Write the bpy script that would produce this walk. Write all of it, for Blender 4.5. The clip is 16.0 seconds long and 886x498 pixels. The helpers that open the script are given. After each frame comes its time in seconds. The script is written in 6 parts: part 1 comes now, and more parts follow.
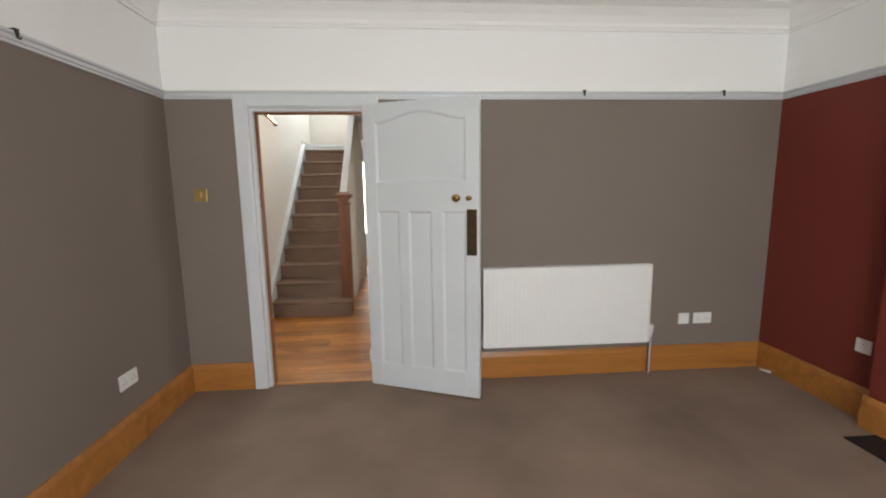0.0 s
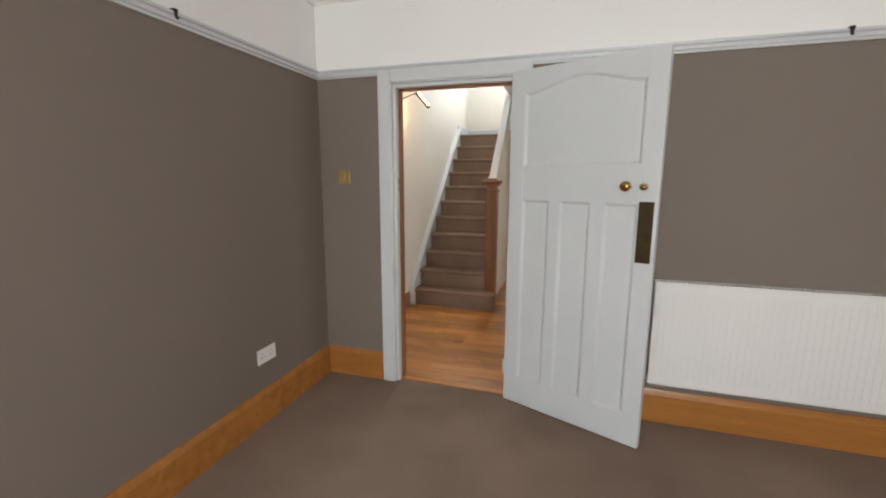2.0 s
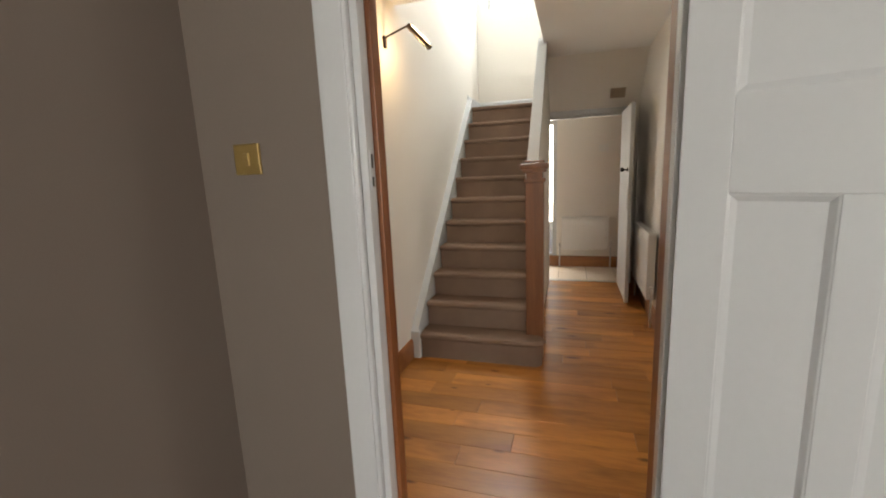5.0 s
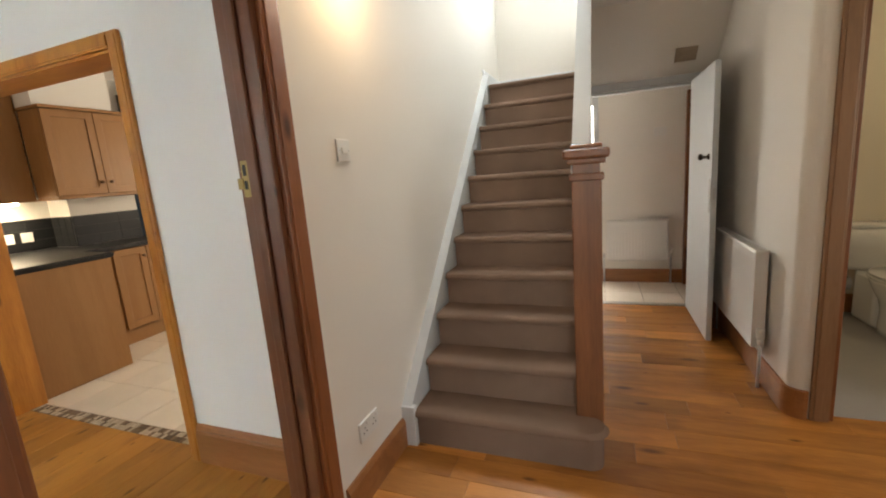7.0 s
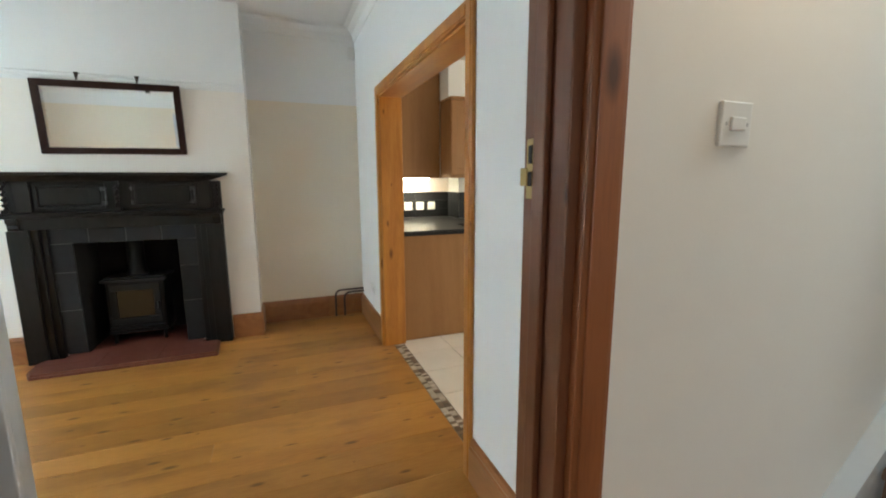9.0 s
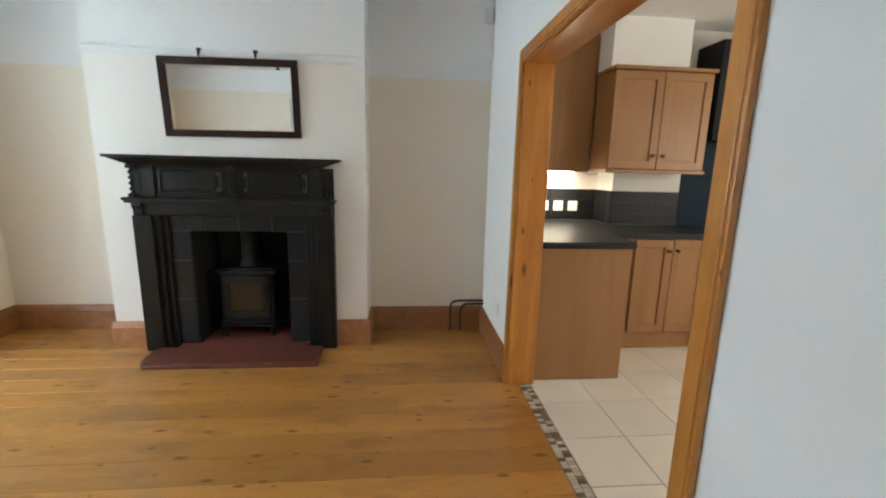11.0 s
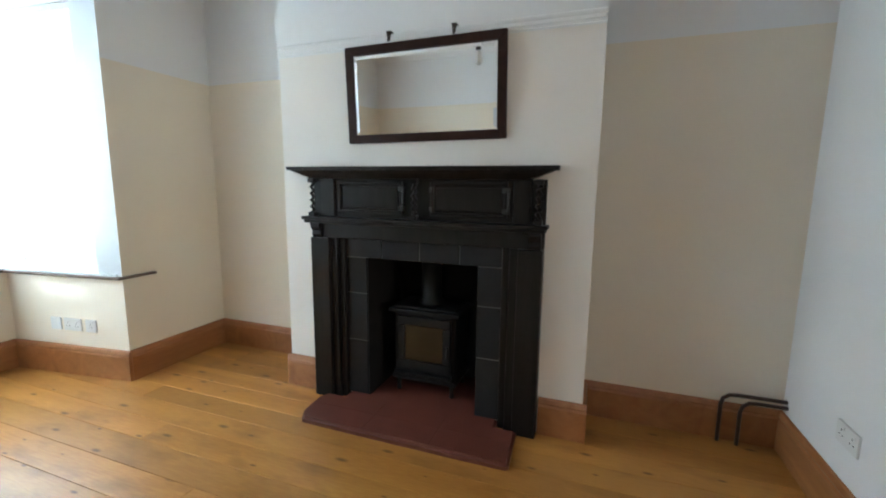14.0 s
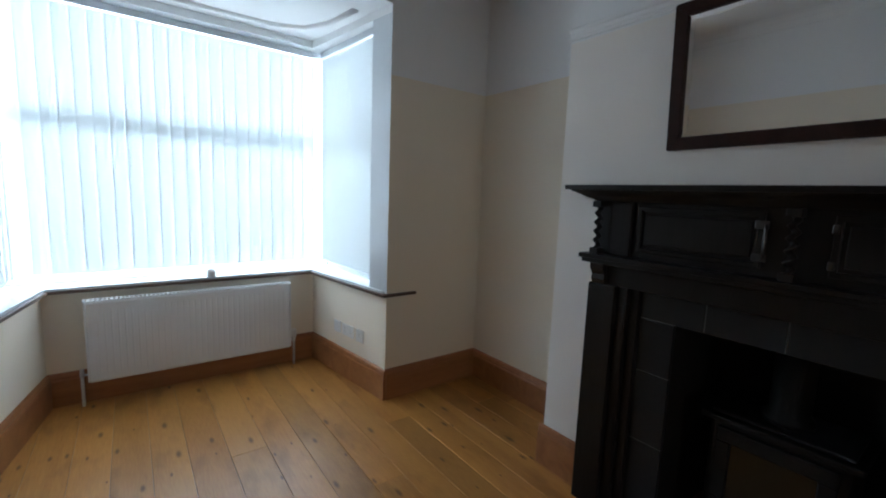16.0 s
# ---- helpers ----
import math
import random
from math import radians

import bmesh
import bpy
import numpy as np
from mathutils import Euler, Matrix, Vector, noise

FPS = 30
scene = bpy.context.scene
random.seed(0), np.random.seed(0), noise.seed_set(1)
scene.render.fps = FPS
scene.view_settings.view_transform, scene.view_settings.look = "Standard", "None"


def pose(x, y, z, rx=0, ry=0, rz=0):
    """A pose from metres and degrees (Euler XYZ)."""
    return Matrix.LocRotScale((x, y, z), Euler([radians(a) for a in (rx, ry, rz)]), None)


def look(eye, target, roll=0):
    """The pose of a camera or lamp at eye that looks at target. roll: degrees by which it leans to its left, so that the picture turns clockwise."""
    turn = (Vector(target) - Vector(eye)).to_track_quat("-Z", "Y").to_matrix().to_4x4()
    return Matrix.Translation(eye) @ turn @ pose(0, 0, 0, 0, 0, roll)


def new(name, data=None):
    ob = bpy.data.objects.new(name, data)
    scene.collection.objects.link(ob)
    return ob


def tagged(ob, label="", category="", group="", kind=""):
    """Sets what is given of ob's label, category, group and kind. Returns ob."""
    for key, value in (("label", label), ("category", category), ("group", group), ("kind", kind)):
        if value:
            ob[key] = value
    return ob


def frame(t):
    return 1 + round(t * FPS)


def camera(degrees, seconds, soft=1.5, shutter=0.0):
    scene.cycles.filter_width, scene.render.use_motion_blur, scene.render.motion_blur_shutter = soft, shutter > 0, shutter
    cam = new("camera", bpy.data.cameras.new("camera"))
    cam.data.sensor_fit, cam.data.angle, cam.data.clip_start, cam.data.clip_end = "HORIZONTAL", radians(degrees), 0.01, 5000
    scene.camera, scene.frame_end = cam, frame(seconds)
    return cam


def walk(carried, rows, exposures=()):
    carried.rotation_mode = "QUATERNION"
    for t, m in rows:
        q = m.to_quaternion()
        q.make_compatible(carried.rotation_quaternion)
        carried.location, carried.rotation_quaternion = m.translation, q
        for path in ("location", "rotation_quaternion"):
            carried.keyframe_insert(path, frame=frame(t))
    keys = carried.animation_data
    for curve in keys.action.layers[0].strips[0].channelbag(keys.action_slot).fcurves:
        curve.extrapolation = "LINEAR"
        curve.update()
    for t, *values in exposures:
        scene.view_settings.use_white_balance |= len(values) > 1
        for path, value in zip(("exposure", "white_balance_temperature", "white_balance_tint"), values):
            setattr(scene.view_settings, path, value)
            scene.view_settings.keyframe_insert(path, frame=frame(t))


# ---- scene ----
cam = camera(93.2, 16.0, soft=2.0)
METRES, EYE, TILT, LEAN, TURN = 7.5, 1.5, 0.0, 0.0, -6.0
EXPOSURES = [(0.0, 0.82, 6950, 10), (3.0, 0.75, 7150, 11), (4.5, 0.7, 7550, 11), (7.0, 0.9, 7250, 10), (8.0, 0.95, 6400, 9), (9.5, 0.88, 6250, 0), (12.0, 0.95, 5950, 7), (13.5, 0.7, 5850, 3), (14.5, 0.5, 6100, 6), (15.0, 0.35, 6100, 4), (15.5, -0.1, 5950, 5), (16.0, -1.0, 5800, 10)]
PATH = [
    (0, (0.025, 0.082, 1.44), (0.165, 2.056, 1.152), -0.8),
    (0.5, (0.105, 0.108, 1.425), (-0.151, 2.068, 1.119), 0.9),
    (1, (0.168, 0.158, 1.417), (-0.321, 2.066, 1.068), -0.4),
    (1.5, (0.152, 0.316, 1.401), (-0.473, 2.18, 1.035), 0.1),
    (2, (0.062, 0.538, 1.414), (-0.518, 2.423, 1.078), 0.2),
    (2.5, (0.003, 0.735, 1.385), (-0.643, 2.587, 0.993), -1.0),
    (3, (-0.063, 1.011, 1.376), (-0.83, 2.825, 1.024), -2.4),
    (3.5, (-0.14, 1.25, 1.364), (-0.956, 3.032, 0.966), -2.6),
    (4, (-0.35, 1.54, 1.418), (-1.03, 3.382, 1.038), -1.6),
    (4.5, (-0.434, 1.82, 1.342), (-1.021, 3.691, 0.951), -2.1),
    (4.7, (-0.469, 1.913, 1.355), (-1.061, 3.79, 0.998), -2.3),
    (6.8, (-0.682, 3.0, 1.355), (-1.226, 4.883, 0.961), -3.5),
    (7, (-0.706, 3.093, 1.337), (-1.413, 4.93, 0.983), -4.5),
    (7.5, (-0.756, 3.231, 1.334), (-1.785, 4.906, 0.968), -3.3),
    (8, (-0.896, 3.384, 1.342), (-2.236, 4.832, 1.015), -0.7),
    (8.5, (-0.977, 3.486, 1.324), (-2.558, 4.667, 0.998), -1.7),
    (9, (-1.054, 3.685, 1.348), (-2.893, 4.399, 1.022), -0.2),
    (9.5, (-1.147, 3.719, 1.341), (-3.076, 4.106, 0.979), -1.0),
    (9.7, (-1.264, 3.74, 1.349), (-3.202, 4.108, 1.019), 0.5),
    (11.8, (-2.056, 3.757, 1.37), (-4.024, 3.704, 1.018), 0.2),
    (12, (-2.12, 3.736, 1.347), (-4.092, 3.578, 1.049), 0.1),
    (12.5, (-2.271, 3.654, 1.344), (-4.235, 3.452, 1.028), -0.8),
    (13, (-2.45, 3.637, 1.312), (-4.382, 3.209, 1.019), -1.3),
    (13.5, (-2.645, 3.6, 1.343), (-4.515, 2.959, 1.042), 0.2),
    (14, (-2.801, 3.469, 1.308), (-4.663, 2.801, 1.012), 0.7),
    (14.5, (-2.957, 3.313, 1.331), (-4.832, 2.7, 1.005), -0.1),
    (15, (-3.129, 3.251, 1.337), (-4.871, 2.328, 0.999), 0.5),
    (15.5, (-3.233, 3.136, 1.376), (-4.671, 1.785, 1.047), 1.4),
    (16, (-3.3, 2.926, 1.343), (-4.492, 1.34, 1.09), 2.2),
]
walk(cam, [(t, look(eye, target, roll)) for t, eye, target, roll in PATH], exposures=EXPOSURES)

# ---- world, sun, daylight and fill lights ----
world = bpy.data.worlds.new("overcast_sky")
scene.world = world
world.use_nodes = True
wn = world.node_tree
sky = wn.nodes.new("ShaderNodeTexSky")
sky.sky_type, sky.sun_disc = "NISHITA", False
sky.sun_elevation, sky.sun_rotation = radians(48), radians(150)
wn.links.new(sky.outputs[0], wn.nodes["Background"].inputs[0])
wn.nodes["Background"].inputs[1].default_value = 0.12

sun = new("sun", bpy.data.lights.new("sun", "SUN"))
sun.data.energy, sun.data.angle, sun.data.color = 1.0, radians(15), (1.0, 0.96, 0.9)
sun.matrix_world = look((-8, -12, 16), (-3, 1, 0))


def area_light(name, eye, target, wide, high, watts, color=(0.93, 0.97, 1.0)):
    lamp = new(name, bpy.data.lights.new(name, "AREA"))
    lamp.data.shape, lamp.data.size, lamp.data.size_y = "RECTANGLE", wide, high
    lamp.data.energy, lamp.data.color = watts, color
    lamp.matrix_world = look(eye, target)
    return lamp


area_light("daylight_bay", (-3.66, -2.6, 1.7), (-3.66, 2, 1.5), 3.0, 2.4, 2100, (0.80, 0.92, 1.0))
area_light("daylight_bay_opening", (-3.66, -0.36, 1.55), (-3.66, 2, 1.5), 1.7, 1.5, 20, (0.88, 0.95, 1.0))
area_light("daylight_bay_west", (-5.05, -0.02, 1.55), (-3, 0.25, 1.5), 0.8, 1.6, 150, (0.80, 0.92, 1.0))
area_light("daylight_bay_east", (-2.28, -0.02, 1.55), (-4, 0.25, 1.5), 0.8, 1.6, 60, (0.80, 0.92, 1.0))
area_light("daylight_front_room", (0.6, -2.0, 1.55), (0.6, 2, 1.3), 2.0, 1.5, 72, (0.93, 0.97, 1.0))
area_light("daylight_landing", (-1.11, 7.62, 3.85), (-1.11, 5.5, 2.6), 0.8, 1.1, 44, (0.82, 0.92, 1.0))
area_light("daylight_lobby", (-1.1, 8.45, 1.3), (-0.9, 7, 0.8), 0.7, 1.6, 21, (1.0, 0.97, 0.92))
# added fill light for the kitchen; its source is assumed, out of view
area_light("kitchen_fill_light", (-2.6, 7.8, 1.6), (-3.6, 5.5, 0.8), 1.4, 1.0, 25, (1.0, 0.86, 0.70))
area_light("cloakroom_ceiling_light", (1.6, 6.1, 2.38), (1.2, 7.0, 1.0), 0.3, 0.3, 2.6, (1.0, 0.84, 0.58))
# added lamp that brightens the hall; no source is known at this end
area_light("hall_fill_light", (2.15, 4.4, 1.4), (0, 4.6, 1.75), 0.9, 1.6, 7, (1.0, 0.95, 0.88))


# ---- materials ----
def material(name, color, rough=0.6, dark=None, scale=6.0, fine=90.0, bump=0.1, metal=0.0, stretch=(1, 1, 1), spread=0.5, random_tone=0.0, coat=0.0, spec=0.5):
    """A surface with two scales of variation and a fine relief."""
    m = bpy.data.materials.new(name)
    m.use_nodes = True
    t = m.node_tree
    b = t.nodes["Principled BSDF"]
    b.inputs["Roughness"].default_value = rough
    b.inputs["Metallic"].default_value = metal
    b.inputs["Coat Weight"].default_value = coat
    b.inputs["Specular IOR Level"].default_value = spec
    b.inputs["Coat Roughness"].default_value = 0.15
    co = t.nodes.new("ShaderNodeTexCoord")
    mp = t.nodes.new("ShaderNodeMapping")
    mp.inputs["Scale"].default_value = stretch
    t.links.new(co.outputs["Object"], mp.inputs[0])
    big = t.nodes.new("ShaderNodeTexNoise")
    big.inputs["Scale"].default_value, big.inputs["Detail"].default_value = scale, 4
    small = t.nodes.new("ShaderNodeTexNoise")
    small.inputs["Scale"].default_value, small.inputs["Detail"].default_value = fine, 3
    for n in (big, small):
        t.links.new(mp.outputs[0], n.inputs["Vector"])
    add = t.nodes.new("ShaderNodeMix")
    add.data_type = "FLOAT"
    add.inputs[0].default_value = 0.35
    t.links.new(big.outputs[0], add.inputs[2])
    t.links.new(small.outputs[0], add.inputs[3])
    ramp = t.nodes.new("ShaderNodeValToRGB")
    dark = dark or tuple(c * 0.88 for c in color)
    ramp.color_ramp.elements[0].color, ramp.color_ramp.elements[1].color = (*dark, 1), (*color, 1)
    ramp.color_ramp.elements[0].position, ramp.color_ramp.elements[1].position = 0.5 - spread / 2, 0.5 + spread / 2
    t.links.new(add.outputs[0], ramp.inputs[0])
    out = ramp.outputs[0]
    if random_tone:
        info = t.nodes.new("ShaderNodeObjectInfo")
        hsv = t.nodes.new("ShaderNodeHueSaturation")
        rng = t.nodes.new("ShaderNodeMapRange")
        rng.inputs["To Min"].default_value, rng.inputs["To Max"].default_value = 1 - random_tone, 1 + random_tone
        t.links.new(info.outputs["Random"], rng.inputs["Value"])
        t.links.new(rng.outputs[0], hsv.inputs["Value"])
        t.links.new(out, hsv.inputs["Color"])
        out = hsv.outputs[0]
    t.links.new(out, b.inputs["Base Color"])
    if bump:
        bp = t.nodes.new("ShaderNodeBump")
        bp.inputs["Strength"].default_value, bp.inputs["Distance"].default_value = bump, 0.004
        t.links.new(small.outputs[0], bp.inputs["Height"])
        t.links.new(bp.outputs[0], b.inputs["Normal"])
    return m


def wood(name, light, dark, rough=0.35, along="y", random_tone=0.12, knots=True, coat=0.2, rings=9.0, knot_scale=5.0, smear=0.0, gate_at=0.45):
    """Sawn timber: grain along one axis, darker growth bands and knots, each piece a little apart in tone."""
    m = bpy.data.materials.new(name)
    m.use_nodes = True
    t = m.node_tree
    b = t.nodes["Principled BSDF"]
    b.inputs["Roughness"].default_value, b.inputs["Coat Weight"].default_value = rough, coat
    b.inputs["Coat Roughness"].default_value = 0.2
    co = t.nodes.new("ShaderNodeTexCoord")
    info = t.nodes.new("ShaderNodeObjectInfo")
    shift = t.nodes.new("ShaderNodeVectorMath")
    shift.operation = "MULTIPLY_ADD"
    shift.inputs[1].default_value = (37, 23, 11)
    t.links.new(info.outputs["Random"], shift.inputs[0])
    t.links.new(co.outputs["Object"], shift.inputs[2])
    mp = t.nodes.new("ShaderNodeMapping")
    mp.inputs["Scale"].default_value = {"x": (0.09, 1, 1), "y": (1, 0.09, 1), "z": (1, 1, 0.09)}[along]
    t.links.new(shift.outputs[0], mp.inputs[0])
    grain = t.nodes.new("ShaderNodeTexNoise")
    grain.inputs["Scale"].default_value, grain.inputs["Detail"].default_value, grain.inputs["Distortion"].default_value = rings, 6, 1.2
    t.links.new(mp.outputs[0], grain.inputs["Vector"])
    fine = t.nodes.new("ShaderNodeTexNoise")
    fine.inputs["Scale"].default_value, fine.inputs["Detail"].default_value = 150, 2
    t.links.new(mp.outputs[0], fine.inputs["Vector"])
    mix = t.nodes.new("ShaderNodeMix")
    mix.data_type = "FLOAT"
    mix.inputs[0].default_value = 0.3
    t.links.new(grain.outputs[0], mix.inputs[2])
    t.links.new(fine.outputs[0], mix.inputs[3])
    ramp = t.nodes.new("ShaderNodeValToRGB")
    ramp.color_ramp.elements[0].color, ramp.color_ramp.elements[1].color = (*dark, 1), (*light, 1)
    ramp.color_ramp.elements[0].position, ramp.color_ramp.elements[1].position = 0.33, 0.62
    t.links.new(mix.outputs[0], ramp.inputs[0])
    hsv = t.nodes.new("ShaderNodeHueSaturation")
    rng = t.nodes.new("ShaderNodeMapRange")
    rng.inputs["To Min"].default_value, rng.inputs["To Max"].default_value = 1 - random_tone, 1 + random_tone
    t.links.new(info.outputs["Random"], rng.inputs["Value"])
    t.links.new(rng.outputs[0], hsv.inputs["Value"])
    t.links.new(ramp.outputs[0], hsv.inputs["Color"])
    out = hsv.outputs[0]
    if smear:
        wide = t.nodes.new("ShaderNodeMapping")
        wide.inputs["Scale"].default_value = {"x": (0.4, 1, 1), "y": (1, 0.4, 1), "z": (1, 1, 0.4)}[along]
        t.links.new(shift.outputs[0], wide.inputs[0])
        stain, band, toned = t.nodes.new("ShaderNodeTexNoise"), t.nodes.new("ShaderNodeMapRange"), t.nodes.new("ShaderNodeMix")
        stain.inputs["Scale"].default_value, stain.inputs["Detail"].default_value = 7.0, 3
        band.inputs["From Min"].default_value, band.inputs["From Max"].default_value = 0.52, 0.74
        band.inputs["To Max"].default_value = smear
        t.links.new(wide.outputs[0], stain.inputs["Vector"])
        t.links.new(stain.outputs[0], band.inputs["Value"])
        toned.data_type = "RGBA"
        toned.inputs[7].default_value = (dark[0] * 0.42, dark[1] * 0.36, dark[2] * 0.40, 1)
        t.links.new(band.outputs[0], toned.inputs[0])
        t.links.new(out, toned.inputs[6])
        out = toned.outputs[2]
    if knots:
        sep, com = t.nodes.new("ShaderNodeSeparateXYZ"), t.nodes.new("ShaderNodeCombineXYZ")
        both, run_on = t.nodes.new("ShaderNodeMath"), t.nodes.new("ShaderNodeMath")
        run_on.operation = "MULTIPLY"
        run_on.inputs[1].default_value = 0.36
        t.links.new(shift.outputs[0], sep.inputs[0])
        order = {"x": (1, 2, 0), "y": (0, 2, 1), "z": (0, 1, 2)}[along]
        t.links.new(sep.outputs[order[0]], both.inputs[0])
        t.links.new(sep.outputs[order[1]], both.inputs[1])
        t.links.new(sep.outputs[order[2]], run_on.inputs[0])
        t.links.new(both.outputs[0], com.inputs[0])
        t.links.new(run_on.outputs[0], com.inputs[1])
        vor = t.nodes.new("ShaderNodeTexVoronoi")
        vor.voronoi_dimensions = "2D"
        vor.inputs["Scale"].default_value = knot_scale
        t.links.new(com.outputs[0], vor.inputs["Vector"])
        kr = t.nodes.new("ShaderNodeValToRGB")
        kr.color_ramp.elements[0].position, kr.color_ramp.elements[1].position = 0.035, 0.115
        kr.color_ramp.elements[0].color, kr.color_ramp.elements[1].color = (0.8, 0.8, 0.8, 1), (0, 0, 0, 1)
        pick, grow, ratio, gate, keep = (t.nodes.new("ShaderNodeSeparateColor"), *(t.nodes.new("ShaderNodeMath") for _ in range(4)))
        t.links.new(vor.outputs["Color"], pick.inputs[0])
        grow.operation, ratio.operation, gate.operation, keep.operation = "MULTIPLY_ADD", "DIVIDE", "GREATER_THAN", "MULTIPLY"
        grow.inputs[1].default_value, grow.inputs[2].default_value, gate.inputs[1].default_value = 0.9, 0.25, gate_at
        t.links.new(pick.outputs[1], grow.inputs[0])
        t.links.new(vor.outputs["Distance"], ratio.inputs[0])
        t.links.new(grow.outputs[0], ratio.inputs[1])
        t.links.new(ratio.outputs[0], kr.inputs[0])
        t.links.new(pick.outputs[0], gate.inputs[0])
        t.links.new(kr.outputs[0], keep.inputs[0])
        t.links.new(gate.outputs[0], keep.inputs[1])
        km2 = t.nodes.new("ShaderNodeMix")
        km2.data_type = "RGBA"
        km2.inputs[7].default_value = (dark[0] * 0.22, dark[1] * 0.17, dark[2] * 0.2, 1)
        t.links.new(keep.outputs[0], km2.inputs[0])
        t.links.new(out, km2.inputs[6])
        out = km2.outputs[2]
    t.links.new(out, b.inputs["Base Color"])
    bp = t.nodes.new("ShaderNodeBump")
    bp.inputs["Strength"].default_value, bp.inputs["Distance"].default_value = 0.12, 0.002
    t.links.new(fine.outputs[0], bp.inputs["Height"])
    t.links.new(bp.outputs[0], b.inputs["Normal"])
    return m


def glow(name, color, strength):
    m = bpy.data.materials.new(name)
    m.use_nodes = True
    b = m.node_tree.nodes["Principled BSDF"]
    b.inputs["Base Color"].default_value = (*color, 1)
    b.inputs["Emission Color"].default_value = (*color, 1)
    b.inputs["Emission Strength"].default_value = strength
    return m


def plain(name, color, rough=0.4, metal=0.0, transmission=0.0):
    m = bpy.data.materials.new(name)
    m.use_nodes = True
    b = m.node_tree.nodes["Principled BSDF"]
    b.inputs["Base Color"].default_value = (*color, 1)
    b.inputs["Roughness"].default_value, b.inputs["Metallic"].default_value = rough, metal
    b.inputs["Transmission Weight"].default_value = transmission
    return m


TAUPE = material("taupe_wall_paint", (0.201, 0.168, 0.143), 0.75, (0.184, 0.153, 0.131), 1.6, 160, 0.08)
RED = material("dark_red_wall_paint", (0.19, 0.028, 0.018), 0.7, (0.165, 0.024, 0.016), 1.6, 160, 0.08)
WHITE_WALL = material("white_wall_paint", (0.86, 0.865, 0.86), 0.8, (0.83, 0.835, 0.83), 1.4, 160, 0.06)
CREAM = material("cream_wall_paint", (0.85, 0.775, 0.645), 0.8, (0.82, 0.745, 0.615), 1.4, 160, 0.06)
HALL_WALL = material("pale_cream_hall_paint", (0.81, 0.785, 0.74), 0.8, (0.78, 0.755, 0.71), 1.4, 160, 0.06)
CEILING = material("white_ceiling_paint", (0.87, 0.87, 0.86), 0.85, (0.83, 0.83, 0.82), 1.2, 120, 0.06)
GLOSS = material("white_gloss_paint", (0.62, 0.65, 0.675), 0.32, (0.58, 0.61, 0.635), 3, 60, 0.05)
RADIATOR = material("white_enamel", (0.78, 0.78, 0.77), 0.28, (0.75, 0.75, 0.74), 3, 60, 0.02)
PLASTIC = material("white_plastic", (0.78, 0.78, 0.76), 0.3, (0.75, 0.75, 0.73), 8, 80, 0.0)
CARPET = material("taupe_carpet", (0.335, 0.246, 0.190), 0.98, (0.205, 0.150, 0.117), 1.5, 420, 0.9, spread=0.32, spec=0.1)
STAIR_CARPET = material("brown_stair_carpet", (0.265, 0.178, 0.132), 0.98, (0.165, 0.110, 0.082), 3, 420, 0.9, spread=0.45, spec=0.1)
SKIRT_ORANGE = wood("orange_varnished_pine", (0.44, 0.185, 0.042), (0.30, 0.115, 0.024), 0.35, "x", 0.05, False)
SKIRT = wood("varnished_brown_pine", (0.37, 0.156, 0.055), (0.26, 0.100, 0.034), 0.38, "x", 0.05, False)
JAMB = wood("dark_stained_pine", (0.185, 0.066, 0.027), (0.120, 0.040, 0.017), 0.42, "z", 0.06, True)
JAMB_LIGHT = wood("red_brown_pine", (0.28, 0.098, 0.034), (0.165, 0.055, 0.019), 0.4, "z", 0.06, True)
ARCH_PINE = wood("honey_pine", (0.58, 0.245, 0.042), (0.42, 0.150, 0.022), 0.36, "z", 0.06, True, 0.2, 9.0, 6.0, 0.3, 0.35)
ARCH_PINE_X = wood("honey_pine_lintel", (0.54, 0.225, 0.040), (0.40, 0.140, 0.022), 0.36, "x", 0.06, True, 0.2, 9.0, 6.0, 0.3, 0.35)
PINE_FLOOR = wood("yellow_pine_boards", (0.51, 0.240, 0.056), (0.36, 0.145, 0.026), 0.36, "y", 0.18, True, 0.16, 3.0, 7.5, 0.55, 0.25)
OAK_FLOOR = wood("oak_hall_boards", (0.53, 0.222, 0.050), (0.34, 0.128, 0.028), 0.36, "x", 0.26, True, 0.12, 8.0, 4.5, 0.55, 0.4)
NEWEL = wood("oak_newel", (0.23, 0.086, 0.028), (0.14, 0.048, 0.016), 0.4, "z", 0.03, False)
CABINET = wood("beech_cabinet", (0.33, 0.170, 0.068), (0.275, 0.135, 0.051), 0.45, "z", 0.03, False, 0.1, 6)
BLACK_OAK = wood("black_stained_oak", (0.013, 0.011, 0.010), (0.005, 0.0045, 0.004), 0.42, "z", 0.05, False, 0.05)
MIRROR_WOOD = wood("dark_oak_frame", (0.036, 0.013, 0.009), (0.016, 0.006, 0.005), 0.5, "x", 0.03, False, 0.03)
SLATE = material("black_slate_tile", (0.021, 0.022, 0.024), 0.4, (0.013, 0.014, 0.016), 9, 70, 0.25, random_tone=0.12)
IRON = material("black_cast_iron", (0.016, 0.016, 0.017), 0.5, (0.008, 0.008, 0.008), 12, 120, 0.3)
QUARRY = material("red_quarry_tile", (0.145, 0.040, 0.026), 0.45, (0.095, 0.026, 0.018), 7, 90, 0.2, random_tone=0.08)
SOOT = material("sooty_brick", (0.018, 0.016, 0.015), 0.9, (0.008, 0.008, 0.008), 7, 60, 0.6)
